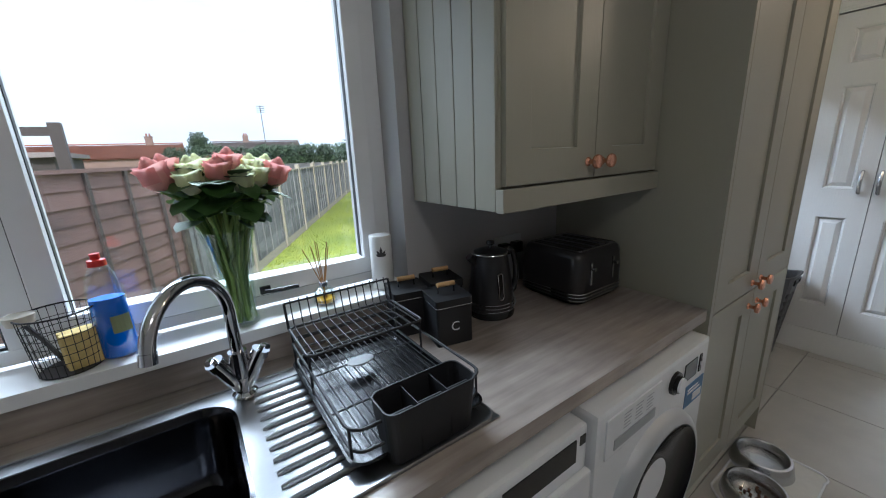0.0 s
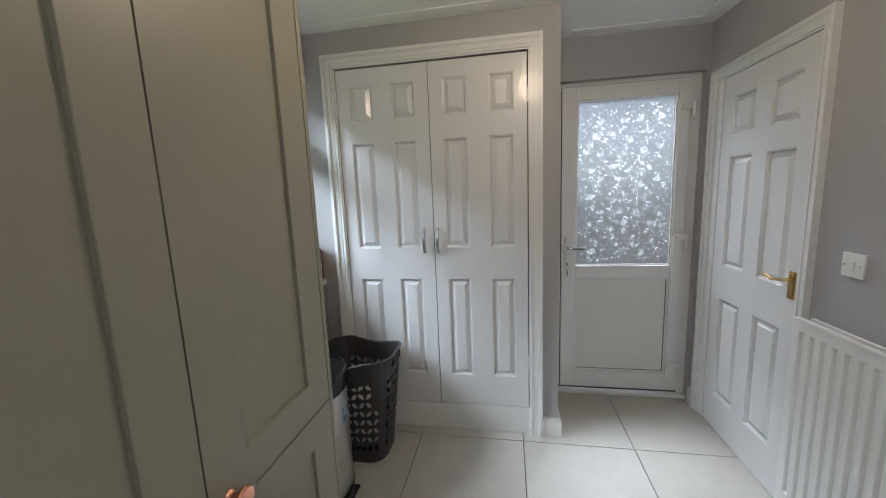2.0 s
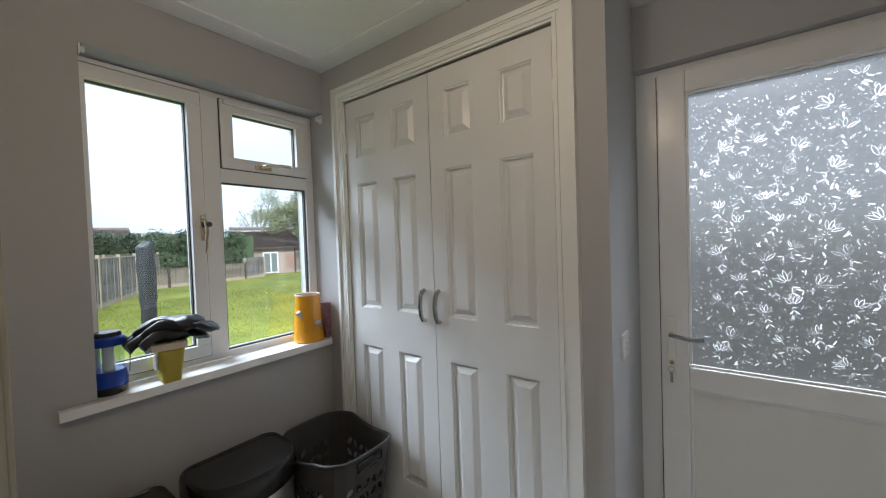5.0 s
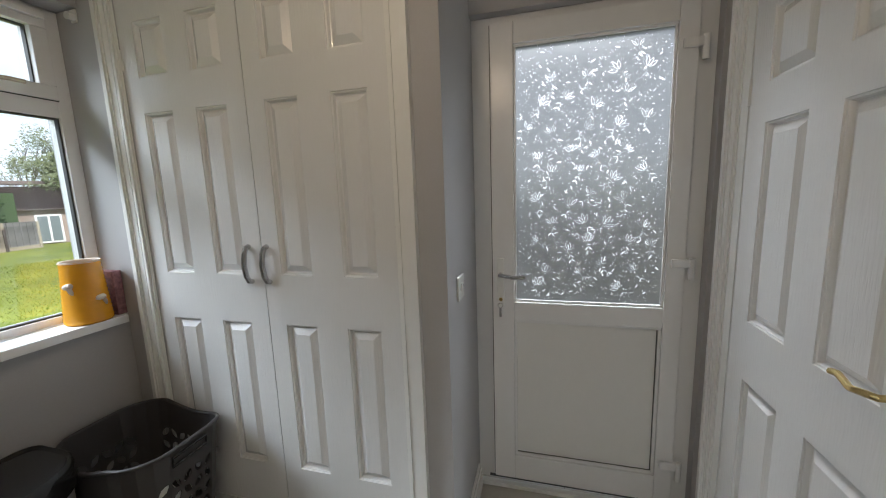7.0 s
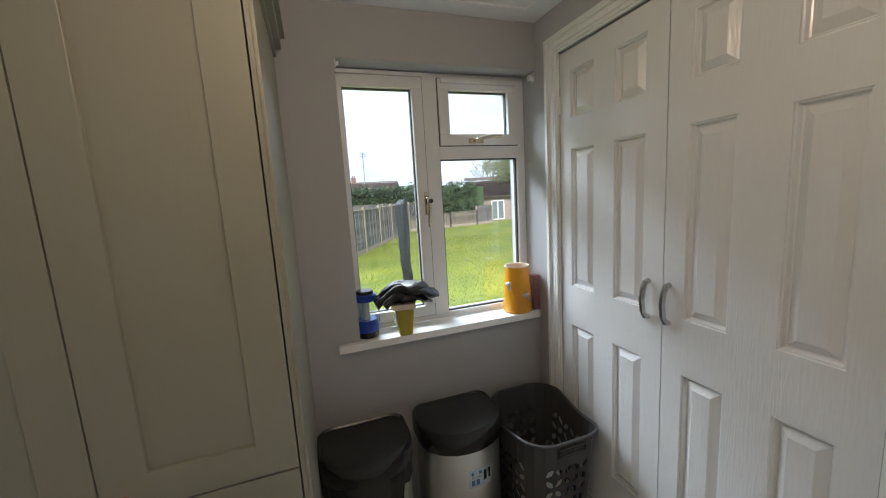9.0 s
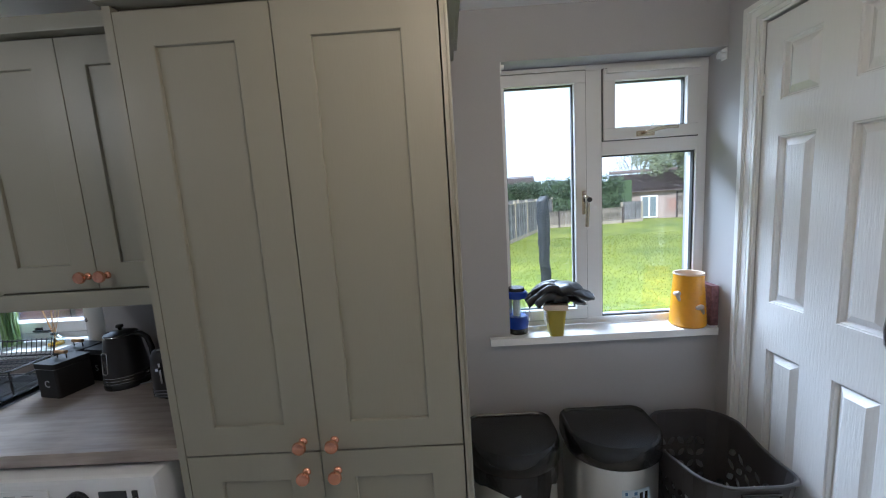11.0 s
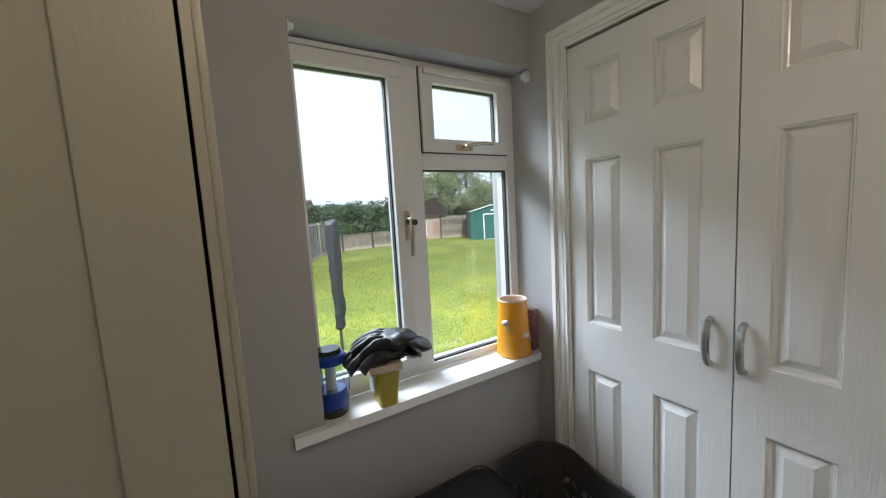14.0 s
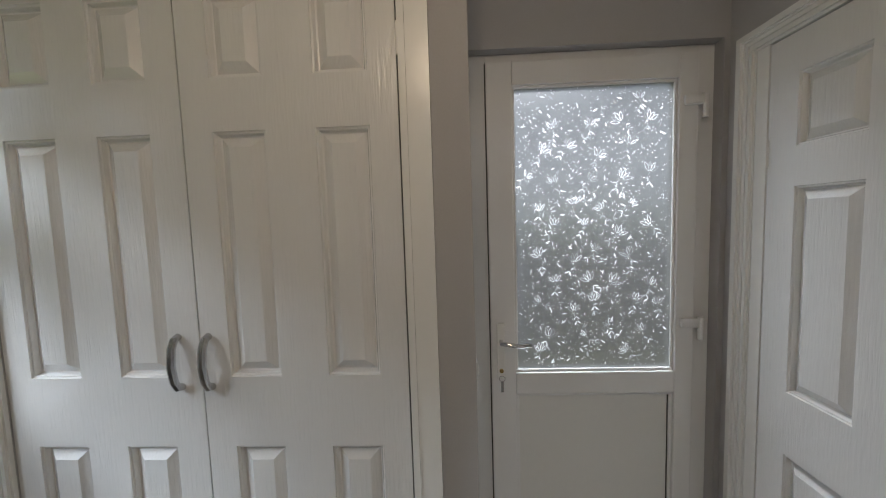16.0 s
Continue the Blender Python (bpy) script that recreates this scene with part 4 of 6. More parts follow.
for k in range(11):
    y = 0.065 + k * 0.035
    part("rib", tube(bmesh.new(), [(0.585, y, 0.0), (0.60, y, 0.003), (0.95, y, 0.003), (0.965, y, 0.0)], 0.0055), "sinksteel", sink, smooth=True)
part("waste", lathe([(0, 0.0), (0.03, 0.0), (0.042, 0.003), (0.042, 0.0)], 24, (0.29, 0.24, -0.166)), "chrome", sink, smooth=True)

tap = thing("mixer_tap", (2.073, 2.722, 0.925), "chrome swan-neck mixer tap with two lever handles", "tap")
part("base", lathe([(0.0, 0.0), (0.028, 0.0), (0.028, 0.006), (0.02, 0.012), (0.018, 0.03), (0.022, 0.05), (0, 0.06)], 24), "chrome", tap, smooth=True)
dx, dy = -0.63, -0.77
part("body", tube(bmesh.new(), [(0, 0, 0.02), (0, 0, 0.08), (0, 0, 0.115)], 0.0205, 20), "chrome", tap, smooth=True)
sp = [(0, 0, 0.10), (0, 0, 0.21)] + [(dx * (0.108 - 0.108 * math.cos(radians(a))), dy * (0.108 - 0.108 * math.cos(radians(a))), 0.215 + 0.105 * math.sin(radians(a))) for a in range(0, 171, 10)]
part("spout", tube(bmesh.new(), sp, 0.0132, 18), "chrome", tap, smooth=True)
part("aerator", tube(bmesh.new(), [(dx * 0.2145, dy * 0.2145, 0.234), (dx * 0.218, dy * 0.218, 0.214)], 0.0145, 18), "chrome", tap, smooth=True)
for s in (-1, 1):
    arm = part("arm", tube(bmesh.new(), [(s * 0.004, 0.0, 0.02), (s * 0.026, -0.004, 0.062), (s * 0.040, -0.008, 0.090)], 0.0175, 18), "chrome", tap, smooth=True)
    part("handle", tube(bmesh.new(), [(s * 0.0405, -0.008, 0.091), (s * 0.049, -0.010, 0.108)], 0.0205, 18), "chrome", arm, smooth=True)
    part("lever", tube(bmesh.new(), [(s * 0.048, -0.010, 0.108), (s * 0.052, -0.012, 0.116), (s * 0.056, -0.026, 0.121), (s * 0.060, -0.046, 0.124)], 0.0062, 10), "chrome", arm, smooth=True)

# ---- dish rack ----
rk = thing("dish_rack", (2.195, 2.33, 0.926), "black two-tier wire dish rack on a black tray", "dish rack")
bm = bmesh.new()
rows = rim_ring(bm, [[(x, y, z) for x, y in rounded(-0.005 + i, 0.30 - i, -0.01 + i, 0.435 - i, 0.03, 4)] for i, z in ((0.0, 0.02), (0.004, 0.022), (0.010, 0.006), (0.02, 0.004))])
bm.faces.new(rows[-1])
part("tray", bm, "black", rk, "black drip tray", smooth=True)
bm = bmesh.new()
for z, i in ((0.085, 0.0), (0.035, 0.004)):
    tube(bm, [(x, y, z) for x, y in rounded(i, 0.295 - i, 0.0 + i, 0.42 - i, 0.03, 4)], 0.0035, 6, True)
part("lower_frame", bm, "blackmatt", rk)
for k in range(15):
    x = 0.02 + k * 0.0182
    part("wire", tube(bmesh.new(), [(x, 0.004, 0.035), (x, 0.416, 0.035)], 0.0016, 5), "blackmatt", rk)
for y in (0.14, 0.30):
    part("crossbar", tube(bmesh.new(), [(0.005, y, 0.033), (0.29, y, 0.033)], 0.0025, 5), "blackmatt", rk)
for x in (0.003, 0.292):
    for y, z in ((0.02, 0.085), (0.25, 0.12), (0.40, 0.12)):
        part("leg", tube(bmesh.new(), [(x, y, 0.02), (x, y, z)], 0.003, 6), "blackmatt", rk)
up = part("upper_frame", tube(bmesh.new(), [(x, y, 0.12) for x, y in rounded(0.0, 0.295, 0.24, 0.42, 0.015, 3)], 0.0035, 6, True), "blackmatt", rk)
for line, r in (([(0.005, 0.30, 0.118), (0.29, 0.30, 0.118)], 0.0022), ([(0.005, 0.36, 0.118), (0.29, 0.36, 0.118)], 0.0022), ([(0.0, 0.43, 0.185), (0.295, 0.43, 0.185)], 0.0028),
                ([(0.0, 0.415, 0.12), (0.0, 0.43, 0.185)], 0.0035), ([(0.295, 0.415, 0.12), (0.295, 0.43, 0.185)], 0.0035)):
    part("crossbar", tube(bmesh.new(), line, r, 5), "blackmatt", up)
for k in range(13):
    x = 0.015 + k * 0.0222
    part("wire", tube(bmesh.new(), [(x, 0.245, 0.12), (x, 0.40, 0.12), (x, 0.418, 0.13), (x, 0.432, 0.192)], 0.0017, 5), "blackmatt", up)
hold = thing("cutlery_holder", (2.250, 2.305, 0.926), "black plastic cutlery holder hung on the dish rack", "cutlery holder")
bm = bmesh.new()
rim_ring(bm, [[(x, y, z) for x, y in rounded(-0.0 - i, 0.20 + i, -0.01 - i, 0.075 + i, 0.02, 4)] for i, z in ((-0.008, 0.0), (0.0, 0.112), (-0.0025, 0.112), (-0.010, 0.004))])
prism(bm, rounded(0.01, 0.19, 0.0, 0.065, 0.015, 4), 0.0, 0.004)
part("cup", bm, "blackmatt", hold)
for x in (0.067, 0.133):
    part("divider", boxes((x - 0.001, x + 0.001, -0.006, 0.071, 0.004, 0.104)), "blackmatt", hold)
dish = thing("scouring_pad", (2.33, 2.62, 0.9625), "white and grey printed pad lying on the dish rack", "pad")
part("pad", lathe([(0, 0.0), (0.034, 0.0), (0.035, 0.004), (0, 0.006)], 28, squash=0.6), "greylabel", dish)

# ---- on the kitchen sill ----
wb = thing("wire_basket", (1.762, 2.905, 1.033), "dark wire basket holding a sponge and a brush", "basket")
for z, r in ((0.002, 0.055), (0.03, 0.057), (0.05, 0.0585), (0.07, 0.06), (0.09, 0.0615), (0.11, 0.063)):
    part("hoop", tube(bmesh.new(), [(r * math.cos(k * math.pi / 12), r * math.sin(k * math.pi / 12), z) for k in range(24)], 0.0009, 5, True), "blackmatt", wb)
for k in range(28):
    a = 2 * math.pi * k / 28
    part("wire", tube(bmesh.new(), [(0.055 * math.cos(a), 0.055 * math.sin(a), 0.0), (0.0645 * math.cos(a), 0.0645 * math.sin(a), 0.135)], 0.0008, 4), "blackmatt", wb)
part("rim", tube(bmesh.new(), [(0.065 * math.cos(k * math.pi / 16), 0.065 * math.sin(k * math.pi / 16), 0.136) for k in range(32)], 0.002, 6, True), "blackmatt", wb)
part("base", cyl(bmesh.new(), (0, 0, 0), 0.055, 0.002), "darkgrey", wb)
sg = thing("sponge", (1.785, 2.895, 1.037), "yellow washing-up sponges in the wire basket", "sponge", rz=20)
for k in range(2):
    part("pad", prism(bmesh.new(), rounded(-0.030, 0.030, -0.02 + k * 0.021, -0.001 + k * 0.021, 0.006), 0, 0.082), "sponge", sg)
br = thing("dish_brush", (1.72, 2.905, 1.04), "wooden-headed dish brush with a dark handle", "brush")
part("handle", tube(bmesh.new(), [(0.035, 0.0, 0.0), (0.01, 0, 0.07), (-0.012, 0, 0.115)], 0.005), "darkgrey", br, smooth=True)
part("bristles", lathe([(0, 0), (0.022, 0), (0.026, 0.02), (0, 0.022)], 20, (-0.014, 0, 0.115)), "bristle", br, smooth=True)

bt = thing("soap_bottle", (1.848, 2.905, 1.033), "clear washing-up bottle half full of blue liquid, red cap", "bottle")
part("bottle", lathe([(0, 0.0), (0.030, 0.0), (0.034, 0.006), (0.033, 0.08), (0.031, 0.16), (0.026, 0.19), (0.015, 0.212), (0.0, 0.213)], 28, squash=0.75), "clearplastic", bt, smooth=True)
part("liquid", lathe([(0, 0.002), (0.029, 0.002), (0.0325, 0.008), (0.0315, 0.08), (0.0295, 0.140), (0, 0.140)], 28, squash=0.75), material("blue_soap", (0.004, 0.16, 0.76), 0.12), bt, "bright blue washing-up liquid", smooth=True)
part("cap", lathe([(0, 0.213), (0.016, 0.213), (0.015, 0.226), (0.008, 0.228), (0.0085, 0.24), (0.0, 0.241)], 20), "redcap", bt, "red cap", smooth=True)
lab = part("label_patch", lathe([(0.0338, 0.06), (0.0332, 0.10)], 28, squash=0.76), "spring", bt, "small green label")
bt.scale = (1.1, 1.1, 1.04)
bmx = bmesh.new()
bmx.from_mesh(lab.data)
bmesh.ops.delete(bmx, geom=[f for f in bmx.faces if not (f.calc_center_median().x > 0.0 and f.calc_center_median().y < -0.012)], context="FACES")
bmx.to_mesh(lab.data)
bmx.free()

# bouquet
fv = thing("flower_vase", (2.112, 2.905, 1.033), "clear glass vase holding a bunch of pink and cream roses", "vase")
part("glass", lathe([(0, 0.0), (0.034, 0.0), (0.036, 0.004), (0.033, 0.03), (0.036, 0.12), (0.050, 0.22), (0.058, 0.265), (0.0555, 0.265), (0.0475, 0.22), (0.0335, 0.12), (0.030, 0.03), (0.032, 0.008), (0, 0.008)], 28), "clearplastic", fv, "clear flared glass vase", smooth=True)
fv.scale = (1.15, 1.15, 1.0)
bq = thing("rose_bouquet", (2.112, 2.905, 1.045), "pink and cream roses with dark green leaves in the vase", "flowers")
rg = random.Random(11)
heads = []
bm = bmesh.new()
for k in range(20):
    a, q = k * 2.4 + 0.5, math.sqrt((k + 0.3) / 20)
    hx_, hy_ = 0.142 * q * math.cos(a), 0.085 * q * math.sin(a)
    hz_ = 0.402 - 0.03 * q * q + rg.uniform(-0.012, 0.012)
    heads.append((hx_, hy_, hz_))
    fx, fy = -0.033 * q * math.cos(a), -0.033 * q * math.sin(a)
    tube(bm, [(fx * 1.1, fy * 1.1, 0.0), (fx * -1.05, fy * -1.05, 0.17), (hx_ * 0.6, hy_ * 0.6, 0.33), (hx_, hy_, hz_ - 0.02)], 0.0055, 6)
    tube(bm, [(fy * 1.1, -fx * 1.1, 0.0), (fy * -1.05, fx * 1.05, 0.17), (hx_ * 0.5, hy_ * 0.5, 0.30), (hx_ * 0.7, hy_ * 0.7, 0.35)], 0.005, 6)
    tube(bm, [(-fx * 0.95, -fy * 0.95, 0.0), (-fx * 0.8, -fy * 1.0, 0.12), (hx_ * 0.45, hy_ * 0.5, 0.26), (hx_ * 0.8, hy_ * 0.8, 0.33)], 0.0048, 6)
part("stems", bm, "stem", bq, "pale green stems under water")


def rose(at, s, mat):
    bm = bmesh.new()
    gold = 2.4
    for k in range(22):
        t = k / 21
        r0, h = 0.003 + 0.020 * t, 0.048 - 0.018 * t
        a = k * gold
        wdt = 0.008 + 0.014 * t
        lo = (r0 * 0.55 * math.cos(a), r0 * 0.55 * math.sin(a), -0.014)
        rowsv = []
        for v, (rr, zz) in enumerate(((0.5, -0.018), (1.15, 0.0), (1.1, h * 0.6), (1.35 if k > 16 else 0.85, h))):
            row = []
            for u in (-1, -0.5, 0, 0.5, 1):
                b = a + u * wdt / max(r0, 0.006) * (0.5 if v == 0 else 1.0)
                dz = -0.004 * abs(u) ** 2 if v == 3 else 0
                row.append(bm.verts.new((s * r0 * rr * math.cos(b), s * r0 * rr * math.sin(b), s * (zz + dz))))
            rowsv.append(row)
        for p, q in zip(rowsv, rowsv[1:]):
            for u in range(4):
                bm.faces.new((p[u], p[u + 1], q[u + 1], q[u]))
    bmesh.ops.transform(bm, matrix=pose(*at, at[1] * -150, at[0] * 150, 0), verts=bm.verts)
    return part("rose", bm, mat, bq, "pink rose head" if mat == "rose_pink" else "cream rose head", smooth=True)


for k, h in enumerate(heads):
    rose(h, rg.uniform(1.0, 1.25), "rose_pink" if (lambda u: u < -0.075 or 0.015 < u < 0.045 or u > 0.105)(h[0] * 0.83 - h[1] * 0.55) else "rose_cream")


def leaf_mesh(bm, at, a, tilt, ln, w):
    m = pose(*at, 0, tilt, a)
    pts = [(0, 0), (0.2, 0.7), (0.5, 1), (0.8, 0.6), (1, 0)]
    mid = [bm.verts.new(m @ Vector((ln * t, 0, -0.12 * ln * t * t))) for t, _ in pts]
    for sgn in (1, -1):
        side = [bm.verts.new(m @ Vector((ln * t, sgn * w * q, -0.12 * ln * t * t + 0.15 * w * q))) for t, q in pts[1:4]]
        bm.faces.new((mid[0], mid[1], side[0]))
        bm.faces.new((mid[1], mid[2], side[1], side[0]))
        bm.faces.new((mid[2], mid[3], side[2], side[1]))
        bm.faces.new((mid[3], mid[4], side[2]))


for k in range(85):
    bm = bmesh.new()
    a = rg.uniform(0, 360)
    z = rg.uniform(0.285, 0.395)
    r = rg.uniform(0.015, 0.065) * (0.6 + 2.0 * (z - 0.22) / 0.17 * 0.6)
    leaf_mesh(bm, (r * math.cos(radians(a)), r * math.sin(radians(a)), z), a, rg.uniform(-35, 45), rg.uniform(0.055, 0.085), rg.uniform(0.028, 0.040))
    part("leaf", bm, "flowerleaf", bq, smooth=True)

df = thing("reed_diffuser", (2.338, 2.895, 1.033), "round glass reed diffuser with brown sticks", "reed diffuser")
part("bottle", lathe([(0, 0), (0.028, 0.0), (0.034, 0.006), (0.033, 0.04), (0.022, 0.05), (0.011, 0.054), (0.011, 0.066), (0.009, 0.066), (0.009, 0.05), (0.019, 0.046), (0.030, 0.038), (0.031, 0.008), (0, 0.005)], 28), "clearplastic", df, smooth=True)
part("collar", cyl(bmesh.new(), (0, 0, 0.056), 0.0125, 0.012), "steel", df, smooth=True)
part("oil", cyl(bmesh.new(), (0, 0, 0.006), 0.028, 0.010), "amber", df, "amber oil", smooth=True)
for k in range(7):
    a = k * 0.9
    r = 0.05 if k % 2 else 0.028
    part("reed", tube(bmesh.new(), [(-0.008 * math.cos(a), -0.006 * math.sin(a), 0.01), (0.006 * math.cos(a), 0.006 * math.sin(a), 0.066), (r * math.cos(a), 0.5 * r * math.sin(a), 0.175 + 0.01 * (k % 3))], 0.0015, 5), "reed", df)
cn = thing("white_canister", (2.543, 2.905, 1.033), "white cylinder with a dark grey leaf motif", "canister")
part("body", lathe([(0, 0), (0.036, 0), (0.037, 0.002), (0.037, 0.178), (0.034, 0.182), (0, 0.182)], 32), "trim", cn, smooth=True)
bm = bmesh.new()
for a, ln in ((90, 0.034), (55, 0.026), (125, 0.026), (25, 0.02), (155, 0.02)):
    vs = []
    for t, w in ((0, 0), (0.3, 0.8), (0.6, 1), (1, 0), (0.6, -1), (0.3, -0.8)):
        u, v = t * ln, w * 0.0045
        p, z = u * math.cos(radians(a)) - v * math.sin(radians(a)), 0.115 + u * math.sin(radians(a)) + v * math.cos(radians(a))
        b = radians(245) + p / 0.0375
        vs.append(bm.verts.new((0.0376 * math.cos(b), 0.0376 * math.sin(b), z)))
    bm.faces.new(vs)
part("motif", bm, "darkgrey", cn, "dark grey tulip motif")


# ---- on the worktop ----
def tin(x, y, rz, letter):
    t = thing("storage_tin", (x, y, 0.921), "black square storage tin with a pale wooden handle" + (", lettered " + letter if letter else ""), "canister", "tins beside the kettle", rz)
    bm = bmesh.new()
    prism(bm, rounded(-0.056, 0.056, -0.062, 0.062, 0.008, 3), 0.0, 0.118)
    part("body", bm, "blackmatt", t)
    bm = bmesh.new()
    prism(bm, rounded(-0.058, 0.058, -0.064, 0.064, 0.009, 3), 0.121, 0.142)
    part("lid", bm, "blackmatt", t)
    part("lid_rim", tube(bmesh.new(), [(px, py, 0.1195) for px, py in rounded(-0.0575, 0.0575, -0.0635, 0.0635, 0.009, 3)], 0.0012, 5, True), "steel", t)
    h = part("handle", tube(bmesh.new(), [(-0.028, 0, 0.168), (0.028, 0, 0.168)], 0.0075, 12), "lightwood", t, "pale wooden bar", smooth=True)
    part("bracket", tube(bmesh.new(), [(-0.026, 0, 0.142), (-0.026, 0, 0.168), (0.026, 0, 0.168), (0.026, 0, 0.142)], 0.0025, 6), "black", h)
    if letter:
        cu = bpy.data.curves.new("letter", "FONT")
        cu.body, cu.size, cu.extrude, cu.align_x = letter, 0.04, 0.0004, "CENTER"
        tmp = bpy.data.objects.new("letter", cu)
        scene.collection.objects.link(tmp)
        me = bpy.data.meshes.new_from_object(tmp.evaluated_get(bpy.context.evaluated_depsgraph_get()))
        bpy.data.objects.remove(tmp)
        me.materials.clear()
        me.materials.append(M["appliance"])
        lt = new("letter", me)
        lt.parent = t
        lt.matrix_basis = pose(0.0, -0.0628, 0.045, 90)


tin(2.628, 2.655, -12, "C")
tin(2.565, 2.785, -12, "")
tin(2.70, 2.79, -12, "S")

kt = thing("kettle", (2.848, 2.70, 0.921), "charcoal kettle with chrome bands and a water gauge", "kettle")
part("base", lathe([(0, 0), (0.08, 0), (0.082, 0.012), (0.078, 0.02), (0, 0.02)], 36), "black", kt, smooth=True)
part("body", lathe([(0, 0.02), (0.079, 0.021), (0.079, 0.05), (0.073, 0.11), (0.062, 0.19), (0.058, 0.215), (0, 0.215)], 40), "kettle", kt, smooth=True)
for z in (0.028, 0.040, 0.052):
    part("band", tube(bmesh.new(), [(0.0795 * math.cos(k * math.pi / 20), 0.0795 * math.sin(k * math.pi / 20), z) for k in range(40)], 0.0016, 5, True), "chrome", kt)
part("lid", lathe([(0.058, 0.215), (0.056, 0.222), (0.03, 0.231), (0, 0.233)], 32), "kettle", kt, smooth=True)
part("lid_ring", tube(bmesh.new(), [(0.058 * math.cos(k * math.pi / 16), 0.058 * math.sin(k * math.pi / 16), 0.216) for k in range(32)], 0.0022, 6, True), "chrome", kt, smooth=True)
part("lid_knob", lathe([(0.006, 0.23), (0.006, 0.24), (0.014, 0.246), (0.012, 0.256), (0, 0.258)], 16), "black", kt, smooth=True)
part("spout", tube(bmesh.new(), [(-0.045, 0.01, 0.17), (-0.062, 0.015, 0.195), (-0.078, 0.018, 0.212)], 0.014, 10), "kettle", kt, smooth=True)
part("handle", tube(bmesh.new(), [(0.05, 0.0, 0.212), (0.085, 0.0, 0.215), (0.11, 0.0, 0.195), (0.122, 0.0, 0.15), (0.122, 0, 0.10), (0.112, 0, 0.06), (0.085, 0, 0.045), (0.07, 0, 0.045)], 0.0105, 10), "black", kt, smooth=True)
gz = []
for k in range(20):
    a = 2 * math.pi * k / 20
    gz.append((0.010 * math.cos(a), (0.035 if math.sin(a) > 0 else -0.035) + 0.010 * math.sin(a)))
bm = bmesh.new()
tube(bm, [(px - 0.02, -0.0725 + 0.0 * pz - (0.003 if pz < 0 else -0.004), 0.115 + pz) for px, pz in gz], 0.0024, 6, True)
part("gauge_frame", bm, "chrome", kt, smooth=True)
part("gauge", boxes((-0.028, -0.012, -0.072, -0.066, 0.075, 0.155), bevel=0.003), "glassdark", kt)

ts = thing("toaster", (3.085, 2.515, 0.921), "black four-slice toaster with chrome trim", "toaster")
bm = bmesh.new()
prof = rounded(0.0, 0.285, 0.0, 0.28, 0.045, 6)
rows = rim_ring(bm, [[(0.1425 + (x - 0.1425) * k, 0.14 + (y - 0.14) * k, z) for x, y in prof] for k, z in ((0.96, 0.012), (1.0, 0.03), (0.995, 0.12), (0.97, 0.17), (0.93, 0.188), (0.87, 0.195))])
bm.faces.new(rows[-1])
bm.faces.new(rows[0][::-1])
part("body", bm, "kettle", ts, smooth=True)
part("foot", prism(bmesh.new(), rounded(0.02, 0.265, 0.02, 0.26, 0.04), 0, 0.012), "black", ts)
for z in (0.022, 0.034, 0.046):
    part("band", tube(bmesh.new(), [(0.1425 + (x - 0.1425) * 1.004, 0.14 + (y - 0.14) * 1.004, z) for x, y in prof], 0.0022, 5, True), "chrome", ts, smooth=True)
part("top_rim", tube(bmesh.new(), [(x, y, 0.1955) for x, y in rounded(0.03, 0.255, 0.025, 0.255, 0.012, 3)], 0.0016, 5, True), "chrome", ts)
for k in range(4):
    part("slot", boxes((0.045 + k * 0.053, 0.075 + k * 0.053, 0.04, 0.24, 0.1952, 0.1965)), "black", ts)
for x in (0.065, 0.20):
    lv = part("lever_track", boxes((x - 0.004, x + 0.004, -0.004, 0.006, 0.075, 0.155), bevel=0.0015), "steel", ts)
    part("lever", tube(bmesh.new(), [(x, -0.002, 0.135), (x, -0.018, 0.135)], 0.006, 10), "chrome", lv, smooth=True)
    for q in range(4):
        part("button", cyl(bmesh.new(), (x - 0.028, 0.003, 0.068 + q * 0.018), 0.005, 0.007, "Y"), "steel", ts, smooth=True)

so = thing("wall_socket", (3.02, 2.868, 1.045), "brushed metal double wall socket with plugs in", "socket")
part("plate", boxes((0, 0.146, -0.009, 0.0, 0, 0.086), bevel=0.003), "silver", so)
for x in (0.03, 0.10):
    part("plug", boxes((x - 0.02, x + 0.025, -0.04, -0.009, 0.015, 0.06), bevel=0.006), "black", so)
part("cable", tube(bmesh.new(), [(0.03, -0.04, 0.02), (0.025, -0.062, -0.02), (0.02, -0.08, -0.08), (-0.01, -0.12, -0.119), (-0.05, -0.17, -0.1205), (-0.10, -0.20, -0.1205)], 0.003, 6), "greylabel", so, smooth=True)

